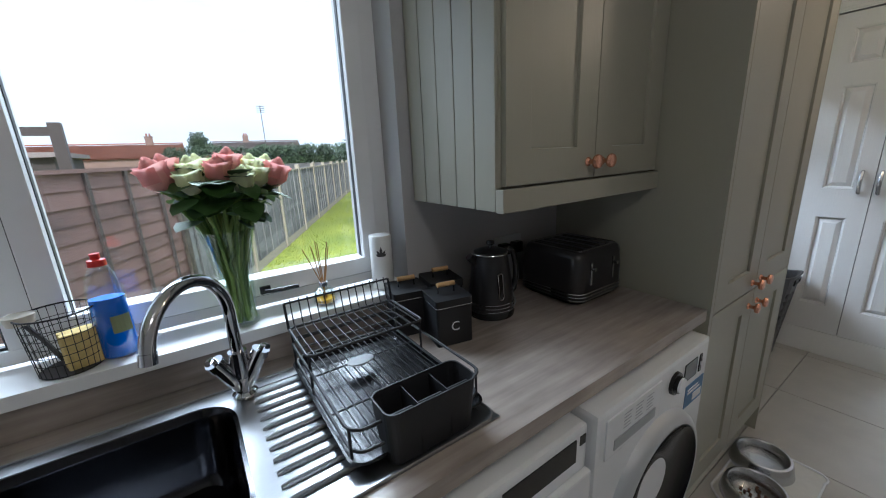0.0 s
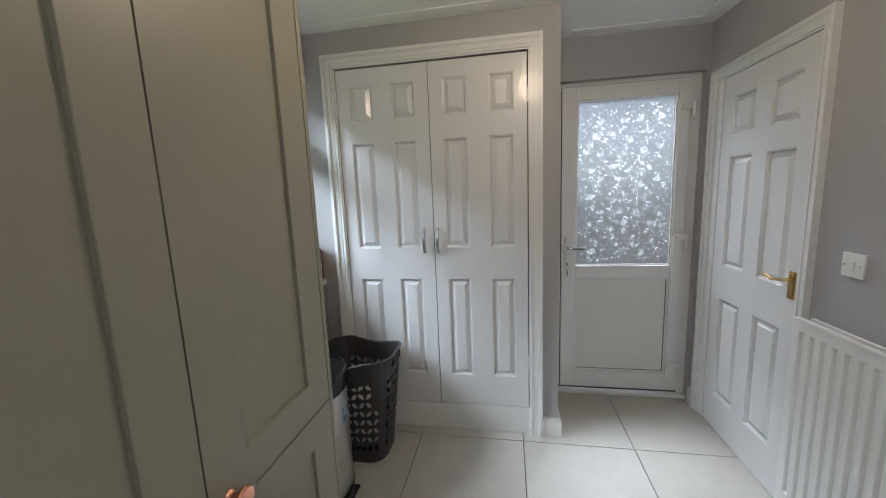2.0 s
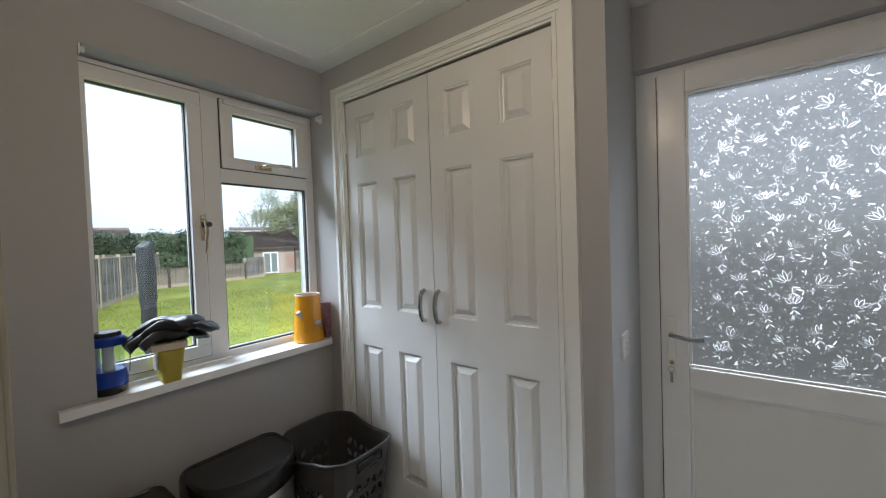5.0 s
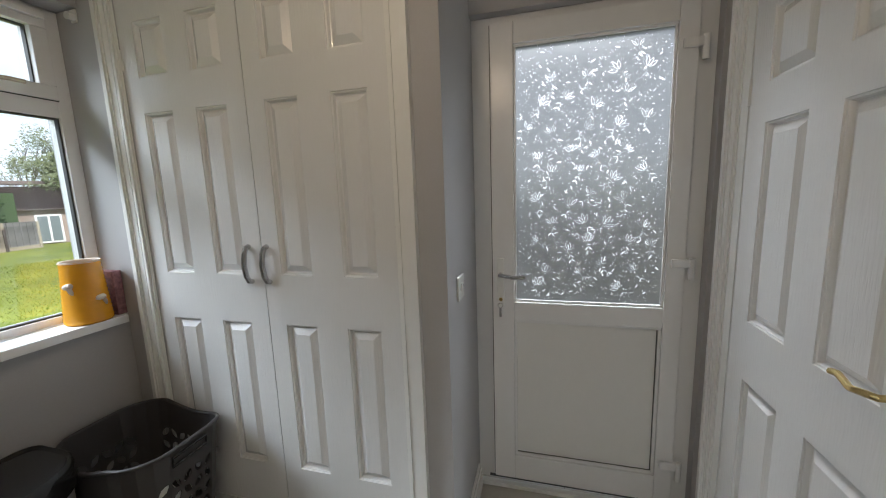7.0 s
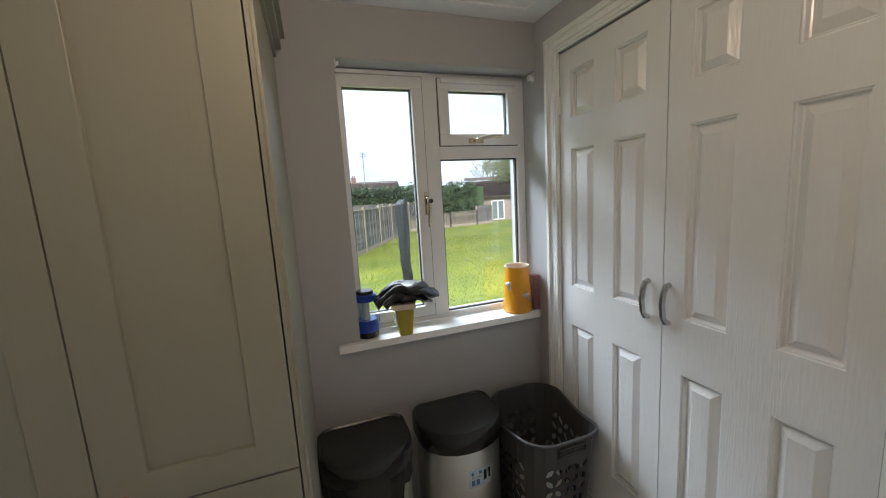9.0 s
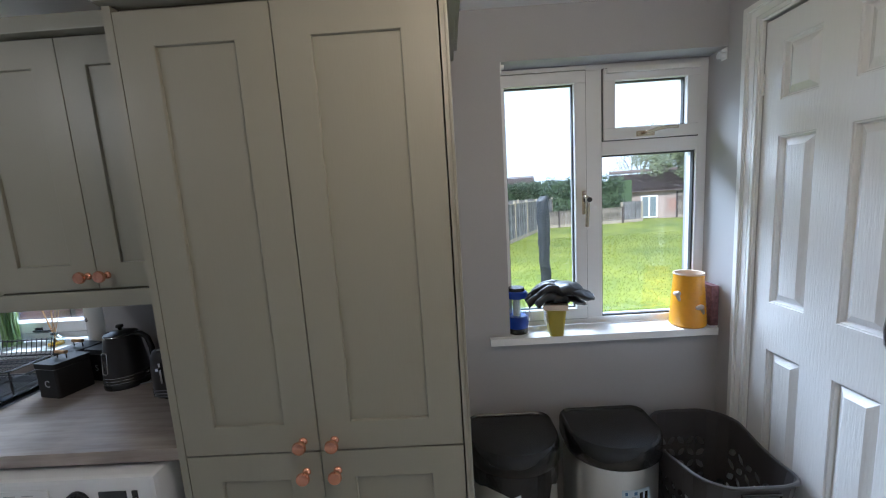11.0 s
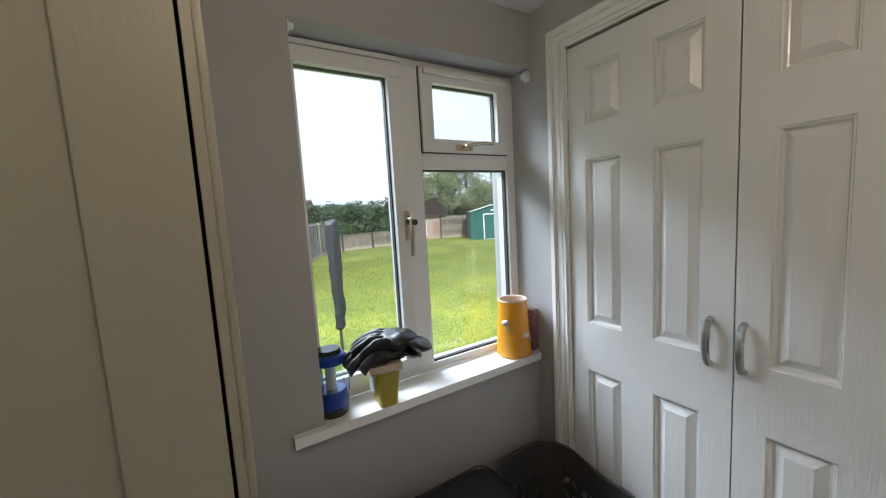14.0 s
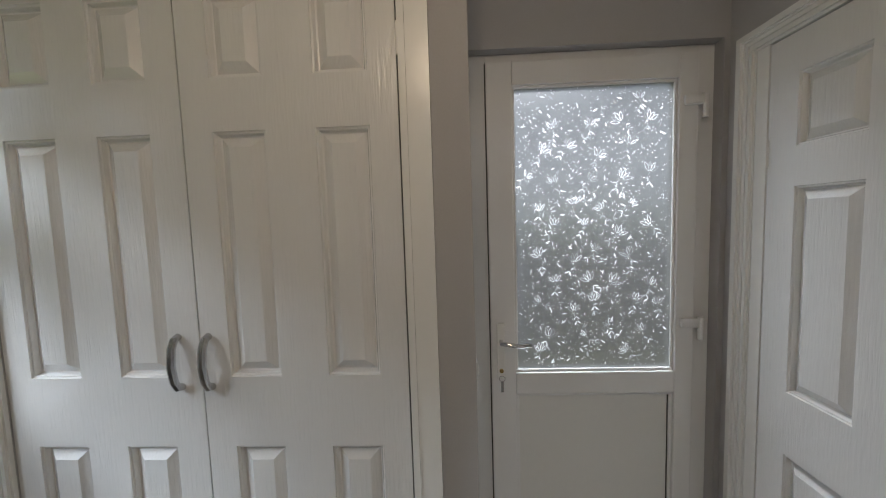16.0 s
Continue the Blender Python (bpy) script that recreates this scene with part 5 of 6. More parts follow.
# ---- pet bowls ----
mt = thing("feeding_mat", (3.90, 2.08, 0.0), "clear plastic pet feeding mat with a raised edge", "mat")
out = [(x, y + 0.012 * math.cos(x * 38)) for x, y in rounded(-0.25, 0.25, -0.15, 0.14, 0.06, 6)]
part("sheet", prism(bmesh.new(), out, 0.001, 0.003), material("milky_plastic", (0.62, 0.60, 0.55), 0.3), mt)
part("edge", tube(bmesh.new(), [(x, y, 0.006) for x, y in out], 0.005, 8, True), "appliance", mt, smooth=True)
for k, (x, y) in enumerate(((4.0, 2.135), (3.765, 2.095))):
    b = thing("pet_bowl", (x, y, 0.004), "steel pet bowl with water" if k == 0 else "steel pet bowl with a little dry food", "pet bowl", "bowls on the feeding mat")
    b.scale = (1.13, 1.13, 1.15)
    part("bowl", lathe([(0, 0.002), (0.095, 0.0), (0.105, 0.004), (0.095, 0.05), (0.092, 0.058), (0.084, 0.06), (0.078, 0.055), (0.07, 0.014), (0, 0.012)], 40), "steel", b, smooth=True)
    if k:
        rg2 = random.Random(3)
        bm = bmesh.new()
        for q in range(26):
            a, r = rg2.uniform(0, 6.3), 0.055 * math.sqrt(rg2.random())
            bmesh.ops.create_icosphere(bm, subdivisions=1, radius=0.006, matrix=pose(r * math.cos(a), r * math.sin(a), 0.017))
        part("kibble", bm, "kibble", b, "brown dry food", kind="stuff")
    else:
        part("water", cyl(bmesh.new(), (0, 0, 0.013), 0.072, 0.02), "clear", b, "clear water", smooth=True)


# ---- bins and basket ----
def dee(w, front, back, n=16):
    """A lid outline: flat at the back, round in front."""
    pts = [(w / 2 * math.cos(a), -0.02 + (front - 0.02) * math.sin(a)) for a in [math.pi + math.pi * k / n for k in range(n + 1)]]
    arc_pts = [(0.05 - 0.05 * math.cos(a), 0.05 * math.sin(a)) for a in [math.pi / 2 * k / 5 for k in range(6)]]
    right = [(w / 2 - px, back - 0.05 + py) for px, py in arc_pts]
    return pts + right + [(-px, py) for px, py in reversed(right)]


def scaled(pts, k, z):
    return [(x * k, y * k, z) for x, y in pts]


def pedal_bin(x, y, h, liner):
    b = thing("pedal_bin", (x, y, 0.0), "brushed steel bin, black lid" + (", black liner hanging out" if liner else ", blue label in front"), "bin", "bins under the window")
    o = dee(0.375, 0.165, 0.133)
    bm = bmesh.new()
    rows = rim_ring(bm, [scaled(o, 0.93, 0.012), scaled(o, 0.93, h - 0.09)])
    bm.faces.new(rows[0][::-1])
    bm.faces.new(rows[1])
    part("body", bm, "binsteel", b, smooth=True)
    part("base", prism(bmesh.new(), [(px * 0.95, py * 0.95) for px, py in o], 0.0, 0.03), "black", b)
    bm = bmesh.new()
    rows = rim_ring(bm, [scaled(o, 0.96, h - 0.095), scaled(o, 1.0, h - 0.085), scaled(o, 1.0, h - 0.022), scaled(o, 0.985, h - 0.008), scaled(o, 0.95, h), scaled(o, 0.925, h - 0.003), scaled(o, 0.90, h - 0.008), scaled(o, 0.5, h - 0.006)])
    bm.faces.new(rows[-1])
    part("lid", bm, "black", b, "glossy black lid", smooth=True)
    if liner:
        r3 = random.Random(8)
        bm = bmesh.new()
        lo = [(px * (0.95 + 0.03 * r3.random()), py * (0.95 + 0.03 * r3.random()), h - 0.15 - (0.16 if 0.0 < px < 0.11 and py < 0 else 0) - 0.03 * r3.random()) for px, py in o]
        hi = scaled(o, 0.965, h - 0.09)
        rim_ring(bm, [hi, lo])
        part("liner", bm, "bagfilm", b, "black bin liner hanging down")
    else:
        bm = bmesh.new()
        for k in range(4):
            a0 = math.pi * 1.5 + (k - 2) * 0.17 + 0.2
            q = [(0.934 * 0.1875 * math.cos(a), 0.934 * (-0.02 + 0.147 * math.sin(a))) for a in (a0, a0 + 0.17)]
            bm.faces.new([bm.verts.new(v) for v in ((q[0][0], q[0][1], 0.39), (q[1][0], q[1][1], 0.39), (q[1][0], q[1][1], 0.47), (q[0][0], q[0][1], 0.47))])
        part("sticker", bm, "labelpaper", b, "pale blue and white product label")
        for q0, q1, z0, z1, m in ((0.1, 0.5, 0.446, 0.460, "bluelabel"), (0.1, 0.45, 0.432, 0.440, "greylabel"), (0.58, 0.9, 0.41, 0.455, "black"), (0.1, 0.4, 0.40, 0.425, "bluelabel")):
            bm = bmesh.new()
            vs = [bm.verts.new((0.937 * 0.1875 * math.cos(a), 0.937 * (-0.02 + 0.147 * math.sin(a)), z)) for a, z in ((math.pi * 1.5 - 0.14 + 0.68 * q0, z0), (math.pi * 1.5 - 0.14 + 0.68 * q1, z0), (math.pi * 1.5 - 0.14 + 0.68 * q1, z1), (math.pi * 1.5 - 0.14 + 0.68 * q0, z1))]
            bm.faces.new(vs)
            part("print", bm, m, b)
    part("pedal", boxes((-0.04, 0.04, -0.19, -0.155, 0.012, 0.022), bevel=0.003), "black", b)
    return b


pedal_bin(4.465, 2.665, 0.635, True)
pedal_bin(4.875, 2.665, 0.645, False)

lb = thing("laundry_basket", (5.21, 2.58, 0.0), "dark grey plastic laundry basket with leaf-shaped holes", "laundry basket")


def evenly(pts, count):
    """The same closed outline with points at equal steps along it."""
    runs = [0.0]
    for p, q in zip(pts, pts[1:] + pts[:1]):
        runs.append(runs[-1] + math.dist(p, q))
    res, k = [], 0
    for i in range(count):
        d = runs[-1] * i / count
        while runs[k + 1] < d:
            k += 1
        f = (d - runs[k]) / max(runs[k + 1] - runs[k], 1e-9)
        p, q = pts[k], pts[(k + 1) % len(pts)]
        res.append((p[0] + (q[0] - p[0]) * f, p[1] + (q[1] - p[1]) * f))
    return res


bot, top = evenly(rounded(-0.12, 0.155, -0.165, 0.165, 0.09, 12), 96), evenly(rounded(-0.155, 0.215, -0.225, 0.225, 0.12, 12), 96)


def wall_at(u, v, push=0.0):
    """A point on the basket's wall: u round it, v up it."""
    n = len(bot)
    i = int(u * n) % n
    f = u * n - int(u * n)
    p = []
    for lst in (bot, top):
        a, c = Vector(lst[i]), Vector(lst[(i + 1) % n])
        p.append(a.lerp(c, f))
    q = p[0].lerp(p[1], v)
    nrm = Vector((q.x, q.y)).normalized()
    dip = 0.035 * max(0, math.cos(4 * math.pi * (u + 0.12))) * v
    return Vector((q.x - nrm.x * push, q.y - nrm.y * push, 0.01 + v * (0.585 - dip)))


def holed_wall():
    """The wall with staggered lens-shaped holes."""
    bm = bmesh.new()
    NU, NV = 32, 11
    for side in (0.0, 0.004):
        for i in range(NU):
            for j in range(NV):
                u0, u1, v0, v1 = i / NU, (i + 1) / NU, j / NV, (j + 1) / NV
                c = [wall_at(u, v, side) for u, v in ((u0, v0), (u1, v0), (u1, v1), (u0, v1))]
                cc = (c[0] + c[1] + c[2] + c[3]) / 4
                solid = (abs(cc.x - 0.02) > 0.105 and abs(cc.y) > 0.145) or j < 1 or j > 8
                if solid:
                    bm.faces.new([bm.verts.new(p) for p in c])
                    continue
                slant = 0.75 if (i + j) % 2 else -0.75
                outer = []
                for p, q in ((0, 1), (1, 2), (2, 3), (3, 0)):
                    outer += [c[p], c[p].lerp(c[q], 0.5)]
                mid = (c[0] + c[1] + c[2] + c[3]) / 4
                eu, ev = (c[1] + c[2] - c[0] - c[3]) / 4, (c[3] + c[2] - c[0] - c[1]) / 4
                inner = []
                for k in range(8):
                    a = -math.pi * 0.75 + k * math.pi / 4
                    lu, lv = 0.98 * math.cos(a), 0.56 * math.sin(a) * (1 - 0.25 * abs(math.cos(a)))
                    inner.append(mid + eu * (lu * math.cos(slant) - lv * math.sin(slant)) * 1.05 + ev * (lu * math.sin(slant) + lv * math.cos(slant)) * 0.95)
                vo, vi = [bm.verts.new(p) for p in outer], [bm.verts.new(p) for p in inner]
                for k in range(8):
                    bm.faces.new((vo[k], vo[(k + 1) % 8], vi[(k + 1) % 8], vi[k]))
    bmesh.ops.remove_doubles(bm, verts=bm.verts, dist=0.0002)
    return bm


part("wall", holed_wall(), "darkgrey", lb)
part("base", prism(bmesh.new(), bot, 0.0, 0.012), "darkgrey", lb)
ld = thing("laundry", (5.21, 2.58, 0.014), "pale cloths lying in the bottom of the laundry basket", "laundry")
bm = bmesh.new()
bmesh.ops.create_uvsphere(bm, u_segments=32, v_segments=20, radius=1.0, matrix=Matrix.Translation((0.015, 0, 0.17)) @ Matrix.Diagonal((0.115, 0.145, 0.17, 1)))
for v in bm.verts:
    w = noise.noise(v.co * 14) * 0.02
    v.co += Vector((w * 0.3, w * 0.3, w if v.co.z > 0.05 else 0))
part("cloth", bm, material("pale_cloth", (0.6, 0.6, 0.58), 0.9, grain=0.5), ld, smooth=True)
part("rim", tube(bmesh.new(), [wall_at(k / 72, 1.0, -0.002) for k in range(72)], 0.007, 8, True), "darkgrey", lb, smooth=True)
for u in (min(range(96), key=lambda k: top[k][1] + abs(top[k][0] - 0.03) * 0.1) / 96 - 0.045, max(range(96), key=lambda k: top[k][1] - abs(top[k][0] - 0.03) * 0.1) / 96 - 0.045):
    pts = [wall_at(u + du, v, -0.004) for du, v in ((0, 0.90), (0.09, 0.90), (0.09, 0.955), (0, 0.955))]
    part("grip", tube(bmesh.new(), pts, 0.005, 6, True), "black", lb)

# ---- on the utility sill (top 0.965) ----
SZ = 0.966
yv = thing("yellow_vase", (5.335, 2.906, SZ), "tapered yellow ribbed vase with two little bees", "vase")
prof = [(0, 0.0), (0.064, 0.0), (0.069, 0.006)]
for k in range(26):
    t = k / 25
    prof.append((0.069 - 0.013 * t + (0.0012 if k % 2 else -0.0009), 0.012 + 0.215 * t))
prof += [(0.056, 0.234), (0.058, 0.242), (0.055, 0.244), (0.052, 0.232), (0.055, 0.10), (0.060, 0.01), (0, 0.008)]
part("body", lathe(prof, 36), "mustard", yv, smooth=True)
part("mouth", lathe([(0.0585, 0.239), (0.0565, 0.2455), (0.051, 0.2435), (0.0505, 0.20)], 36), "cream", yv, smooth=True)
for a, z in ((200, 0.155), (275, 0.10)):
    r = 0.069 - 0.06 * z
    be = part("bee", lathe([(0, -0.011), (0.005, -0.006), (0.006, 0), (0.005, 0.007), (0, 0.011)], 10), "cream", yv, smooth=True)
    be.matrix_basis = pose((r + 0.004) * math.cos(radians(a)), (r + 0.004) * math.sin(radians(a)), z, 0, 75, a + 90)
    wg = part("wings", lathe([(0, -0.0025), (0.0125, 0), (0, 0.0025)], 12, squash=0.62), "cream", be, "pale wings")
    wg.location = (0.007, 0, 0.003)
    be.scale = (1.9, 1.9, 1.7)
yv.scale = (1.09, 1.09, 1.0)
pb = thing("patterned_box", (5.412, 2.865, SZ), "narrow mauve patterned box behind the yellow vase", "box")
part("box", boxes((0, 0.034, 0, 0.10, 0, 0.185), bevel=0.002), "patterned", pb)
ln = thing("camping_lantern", (4.548, 2.925, SZ), "blue plastic lantern with a clear shade", "lantern")
part("base", lathe([(0, 0), (0.037, 0), (0.039, 0.006), (0.039, 0.02), (0, 0.02)], 28), "black", ln, smooth=True)
part("housing", lathe([(0, 0.02), (0.039, 0.021), (0.040, 0.04), (0.037, 0.058), (0.034, 0.062), (0, 0.062)], 28), "bluplastic", ln, "blue lower housing", smooth=True)
part("shade", lathe([(0.034, 0.062), (0.0345, 0.13), (0.0335, 0.13), (0.033, 0.062)], 28), "clearplastic", ln, "clear cylindrical shade", smooth=True)
part("tube_lamp", lathe([(0.0, 0.062), (0.013, 0.062), (0.013, 0.13), (0, 0.13)], 16), "appliance", ln, smooth=True)
part("collar", lathe([(0, 0.13), (0.037, 0.13), (0.039, 0.137), (0.038, 0.150), (0.033, 0.155), (0, 0.155)], 28), "bluplastic", ln, "blue top collar", smooth=True)
part("cap", lathe([(0, 0.155), (0.031, 0.155), (0.028, 0.166), (0, 0.168)], 24), "black", ln, smooth=True)
part("bail", tube(bmesh.new(), [(0.041, 0.0, 0.145), (0.046, -0.004, 0.10), (0.042, -0.006, 0.045)], 0.0015, 6), "steel", ln)
tb = thing("plastic_tub", (4.716, 2.885, SZ), "mustard yellow tapered tub holding small boxes", "tub", rz=-6)
bm = bmesh.new()
rows = rim_ring(bm, [[(x, y, z) for x, y in rounded(-w, w, -d, d, 0.012, 3)] for w, d, z in ((0.022, 0.048, 0.0), (0.031, 0.062, 0.095), (0.034, 0.066, 0.10), (0.029, 0.060, 0.10), (0.021, 0.046, 0.004))])
bm.faces.new(rows[0][::-1])
bm.faces.new(rows[-1])
part("tub", bm, "mustardplastic", tb)
part("label", boxes((-0.034, -0.030, -0.03, 0.02, 0.04, 0.08)), "appliance", tb)
cb = thing("card_box", (4.716, 2.885, SZ + 0.101), "flat cream card box lying on the tub", "box", rz=-14)
part("box", boxes((-0.052, 0.056, -0.07, 0.06, 0.0, 0.024), bevel=0.002), "cream", cb)
gl = thing("gloves", (4.72, 2.88, SZ + 0.126), "pair of black leather gloves lying in a heap on the box", "gloves", rz=-8)


def glove(parent, shift, turn, lift):
    bm = bmesh.new()
    r5 = random.Random(int(shift * 1000) + 7)
    bmesh.ops.create_uvsphere(bm, u_segments=22, v_segments=14, radius=1.0, matrix=Matrix.Translation((0.02, 0, 0.014)) @ Matrix.Diagonal((0.062, 0.052, 0.017, 1)))
    bmesh.ops.create_uvsphere(bm, u_segments=18, v_segments=10, radius=1.0, matrix=Matrix.Translation((0.075, -0.008, 0.006)) @ Matrix.Rotation(radians(20), 4, "Y") @ Matrix.Diagonal((0.045, 0.047, 0.010, 1)))
    part_ = part("palm", bm, "leather", parent, smooth=True)
    tex = part_.data
    for v in tex.vertices:
        w = noise.noise(v.co * 38 + Vector((shift * 50, 0, 0))) * 0.006 + noise.noise(v.co * 90) * 0.0025
        v.co += Vector((w * 0.5, w, w))
    part_.matrix_basis = pose(shift, 0, lift, 0, 0, turn)
    for k in range(5):
        a = radians(164 + k * 8)
        reach = 0.098 if k not in (0, 4) else 0.074
        y0 = 0.036 - k * 0.018
        pts = [(0.01 + reach * t * math.cos(a), y0 + reach * t * math.sin(a) * 0.8, 0.013 + 0.010 * math.sin(math.pi * t) - 0.014 * t * t) for t in (0.0, 0.18, 0.36, 0.54, 0.72, 0.88, 1.0)]
        f = part("finger", tube(bmesh.new(), pts, 0.0108, 14), "leather", part_, smooth=True)
        for v in f.data.vertices:
            v.co += Vector((0, 0, noise.noise(v.co * 60) * 0.003))
    return part_


glove(gl, 0.0, 6, 0.0)
glove(gl, 0.025, -14, 0.018)

# ---- wall fittings ----
ln.scale = (1.32, 1.32, 1.3)
gl.scale = (1.3, 1.3, 1.8)
gl.location.x -= 0.02
gl.location.z += 0.028
cb.location.z += 0.026
tb.scale = (1.35, 1.0, 1.25)
br_ = thing("blind_bracket", (5.425, 2.885, 2.115), "small white plastic roller blind bracket", "bracket", "blind brackets")
part("plate", boxes((0.018, 0.024, -0.012, 0.015, 0.0, 0.045)), "trim", br_)
part("cup", cyl(bmesh.new(), (-0.004, 0.0, 0.018), 0.014, 0.022, "X"), "appliance", br_, smooth=True)
b2_ = thing("blind_bracket", (4.512, 2.885, 2.13), "small white plastic roller blind bracket", "bracket", "blind brackets")
part("plate", boxes((-0.005, 0.0, -0.012, 0.012, 0.0, 0.034)), "trim", b2_)
part("cup", cyl(bmesh.new(), (0.0, 0.0, 0.018), 0.010, 0.012, "X"), "appliance", b2_, smooth=True)
part("rail", boxes((0.003, 0.395, -0.014, 0.0, wz1 - 0.022, wz1 - 0.006)), "trim", w2)
part("trickle_vent", boxes((0.485, wd2 - 0.055, -0.03, -0.013, wz1 - 0.048, wz1 - 0.027), bevel=0.003), "trim", w2)
h = part("sash_handle", boxes((0.372, 0.392, -0.022, -0.012, 1.50, 1.61), bevel=0.004), "champagne", sash, "pale brass casement handle")
part("grip", tube(bmesh.new(), [(0.382, -0.024, 1.585), (0.382, -0.05, 1.58), (0.386, -0.052, 1.54), (0.384, -0.048, 1.49), (0.384, -0.044, 1.445)], 0.0085, 12), "champagne", h, smooth=True)
part("lock", cyl(bmesh.new(), (0.390, -0.064, 1.568), 0.011, 0.026, "Y"), "darkgrey", h, "dark round lock", smooth=True)
h = part("vent_handle", boxes((0.62, 0.70, -0.022, -0.012, 1.838, 1.862), bevel=0.004), "champagne", vent, "pale brass window handle")
part("grip", tube(bmesh.new(), [(0.655, -0.022, 1.852), (0.655, -0.045, 1.852), (0.69, -0.046, 1.86), (0.74, -0.044, 1.868), (0.79, -0.042, 1.868)], 0.008, 12), "champagne", h, smooth=True)


def switch(at, rz, label):
    s = thing("light_switch", at, label, "light switch", rz=rz)
    part("plate", boxes((-0.043, 0.043, -0.009, 0.0, -0.043, 0.043), bevel=0.003), "trim", s)
    part("rocker", boxes((-0.009, 0.009, -0.014, -0.008, -0.016, 0.016), bevel=0.002), "trim", s)
    for x in (-0.03, 0.03):
        part("screw", cyl(bmesh.new(), (x, -0.0105, 0.0), 0.003, 0.002, "Y"), "steel", s)


switch((4.853, SY, 1.151), 180, "white single light switch on the grey wall")
switch((5.62, 1.448, 1.08), 0, "white single light switch beside the back door")

rd = thing("radiator", (4.93, 0.575, 0.16), "white double panel radiator with vertical flutes under the switch", "radiator")


def fluted(y):
    bm = bmesh.new()
    w, h = 1.2, 0.77
    n = 24
    xs, zs = [0.0], [0.0, 0.05, h - 0.04, h]
    pitch = (w - 0.03) / n
    for k in range(n):
        xs += [0.015 + k * pitch + pitch * 0.28, 0.015 + (k + 1) * pitch - pitch * 0.10]
    xs.append(w)
    cells = {(2 * k + 1, 1) for k in range(n)}
    panelled(bm, xs, zs, cells, ((0.003, 0.002), (0.008, 0.010)))
    slab_behind(bm, w, h, 0.014)
    bmesh.ops.transform(bm, matrix=pose(0, y, 0, 0, 0, 180), verts=bm.verts)
    return bm


part("panel", fluted(0.07), "trim", rd)
part("panel", fluted(0.015), "trim", rd)
part("top_rail", boxes((-1.2, 0, 0.055, 0.074, 0.768, 0.78), bevel=0.004), "trim", rd)
part("pipe", tube(bmesh.new(), [(-0.02, 0.03, 0.03), (0.015, 0.03, 0.0), (0.02, 0.03, -0.06), (0.0, 0.01, -0.11), (-0.05, 0.0, -0.125), (-0.6, 0.0, -0.125)], 0.009, 10), "chrome", rd, smooth=True)
part("valve", cyl(bmesh.new(), (-0.16, 0.02, -0.07), 0.013, 0.06), "chrome", rd, smooth=True)
part("pipe_cover", boxes((-1.2, 0.01, -0.045, -0.027, -0.16, -0.09), bevel=0.003), "trim", rd)

# ceiling lamp
cl = thing("ceiling_light", (4.45, 1.55, CEIL), "small round flush ceiling light, out of view, switched on", "ceiling light", "flush ceiling lights")
part("base", lathe([(0.17, 0.0), (0.17, -0.03), (0.165, -0.04), (0.155, -0.04), (0.155, -0.035), (0.0, -0.03)], 32), "trim", cl, smooth=True)
# second fitting is invented, to go with the added kitchen bulb
copy_thing(cl, pose(2.2, 1.3, CEIL))

# ---- outside ----
GZ = -0.30
setting("ground", boxes((-150, 200, -60, 320, GZ - 0.3, GZ - 0.002)), "grass", "mown green lawn with paler yellow patches", "ground")
gr = random.Random(17)
verts, faces = [], []
for k in range(42000):
    y = 3.6 + 13.0 * gr.random() ** 1.5
    x = gr.uniform(0.2 + 0.25 * y, 3.6 + 0.95 * y)
    a, hh, ww = gr.uniform(0, 6.28), gr.uniform(0.012, 0.045) * (0.6 + 0.05 * y), gr.uniform(0.003, 0.006) * (0.8 + 0.12 * y)
    n0 = len(verts)
    verts += [(x - ww * math.cos(a), y - ww * math.sin(a), GZ - 0.004), (x + ww * math.cos(a), y + ww * math.sin(a), GZ - 0.004), (x + gr.uniform(-0.03, 0.03), y + gr.uniform(-0.03, 0.03), GZ + hh)]
    faces.append((n0, n0 + 1, n0 + 2))
me = bpy.data.meshes.new("grass")
me.from_pydata(verts, [], faces)
me.materials.append(M["blades"])
tagged(new("grass", me), "short tufts of green grass on the lawn", "grass", kind="stuff")
FD = Vector((0.455, 0.89, 0))
FA = math.degrees(math.atan2(0.89, 0.455))


def fence_run(name, label, x, y, angle, first, last, top, ptop, mat, postmat, boards=9, battens=3, w=1.83, capmat=None):
    f = thing(name, (x, y, GZ), label, "fence", rz=angle)
    for k in range(first, last):
        x0 = k * w + 0.05
        p = part("panel", boxes((x0, x0 + w - 0.1, 0.004, 0.010, 0.16, top)), mat, f)
        bh = (top - 0.16) / boards
        for b in range(boards):
            bmb = boxes((x0, x0 + w - 0.1, -0.010, 0.003, 0.16 + b * bh + 0.001, 0.16 + (b + 1) * bh))
            for v in bmb.verts:
                if v.co.z < 0.16 + (b + 0.5) * bh and v.co.y < -0.005:
                    v.co.y = -0.019
            part("board", bmb, mat, p)
        for b in range(battens):
            bx = x0 + (b + 0.5) * (w - 0.1) / battens
            part("batten", boxes((bx - 0.015, bx + 0.015, -0.036, -0.012, 0.16, top)), postmat if mat == "redfence" else mat, p)
        part("cap", boxes((x0, x0 + w - 0.1, -0.035, 0.02, top, top + 0.03)), capmat or mat, p)
        part("gravel_board", boxes((x0, x0 + w - 0.1, -0.02, 0.02, 0.0, 0.155)), "post", f)
    for k in range(first, last + 1):
        part("post", boxes((k * w - 0.048, k * w + 0.048, -0.05, 0.05, 0, ptop), bevel=0.012), "post" if mat == "fence" else "darkpost", f)
    return f


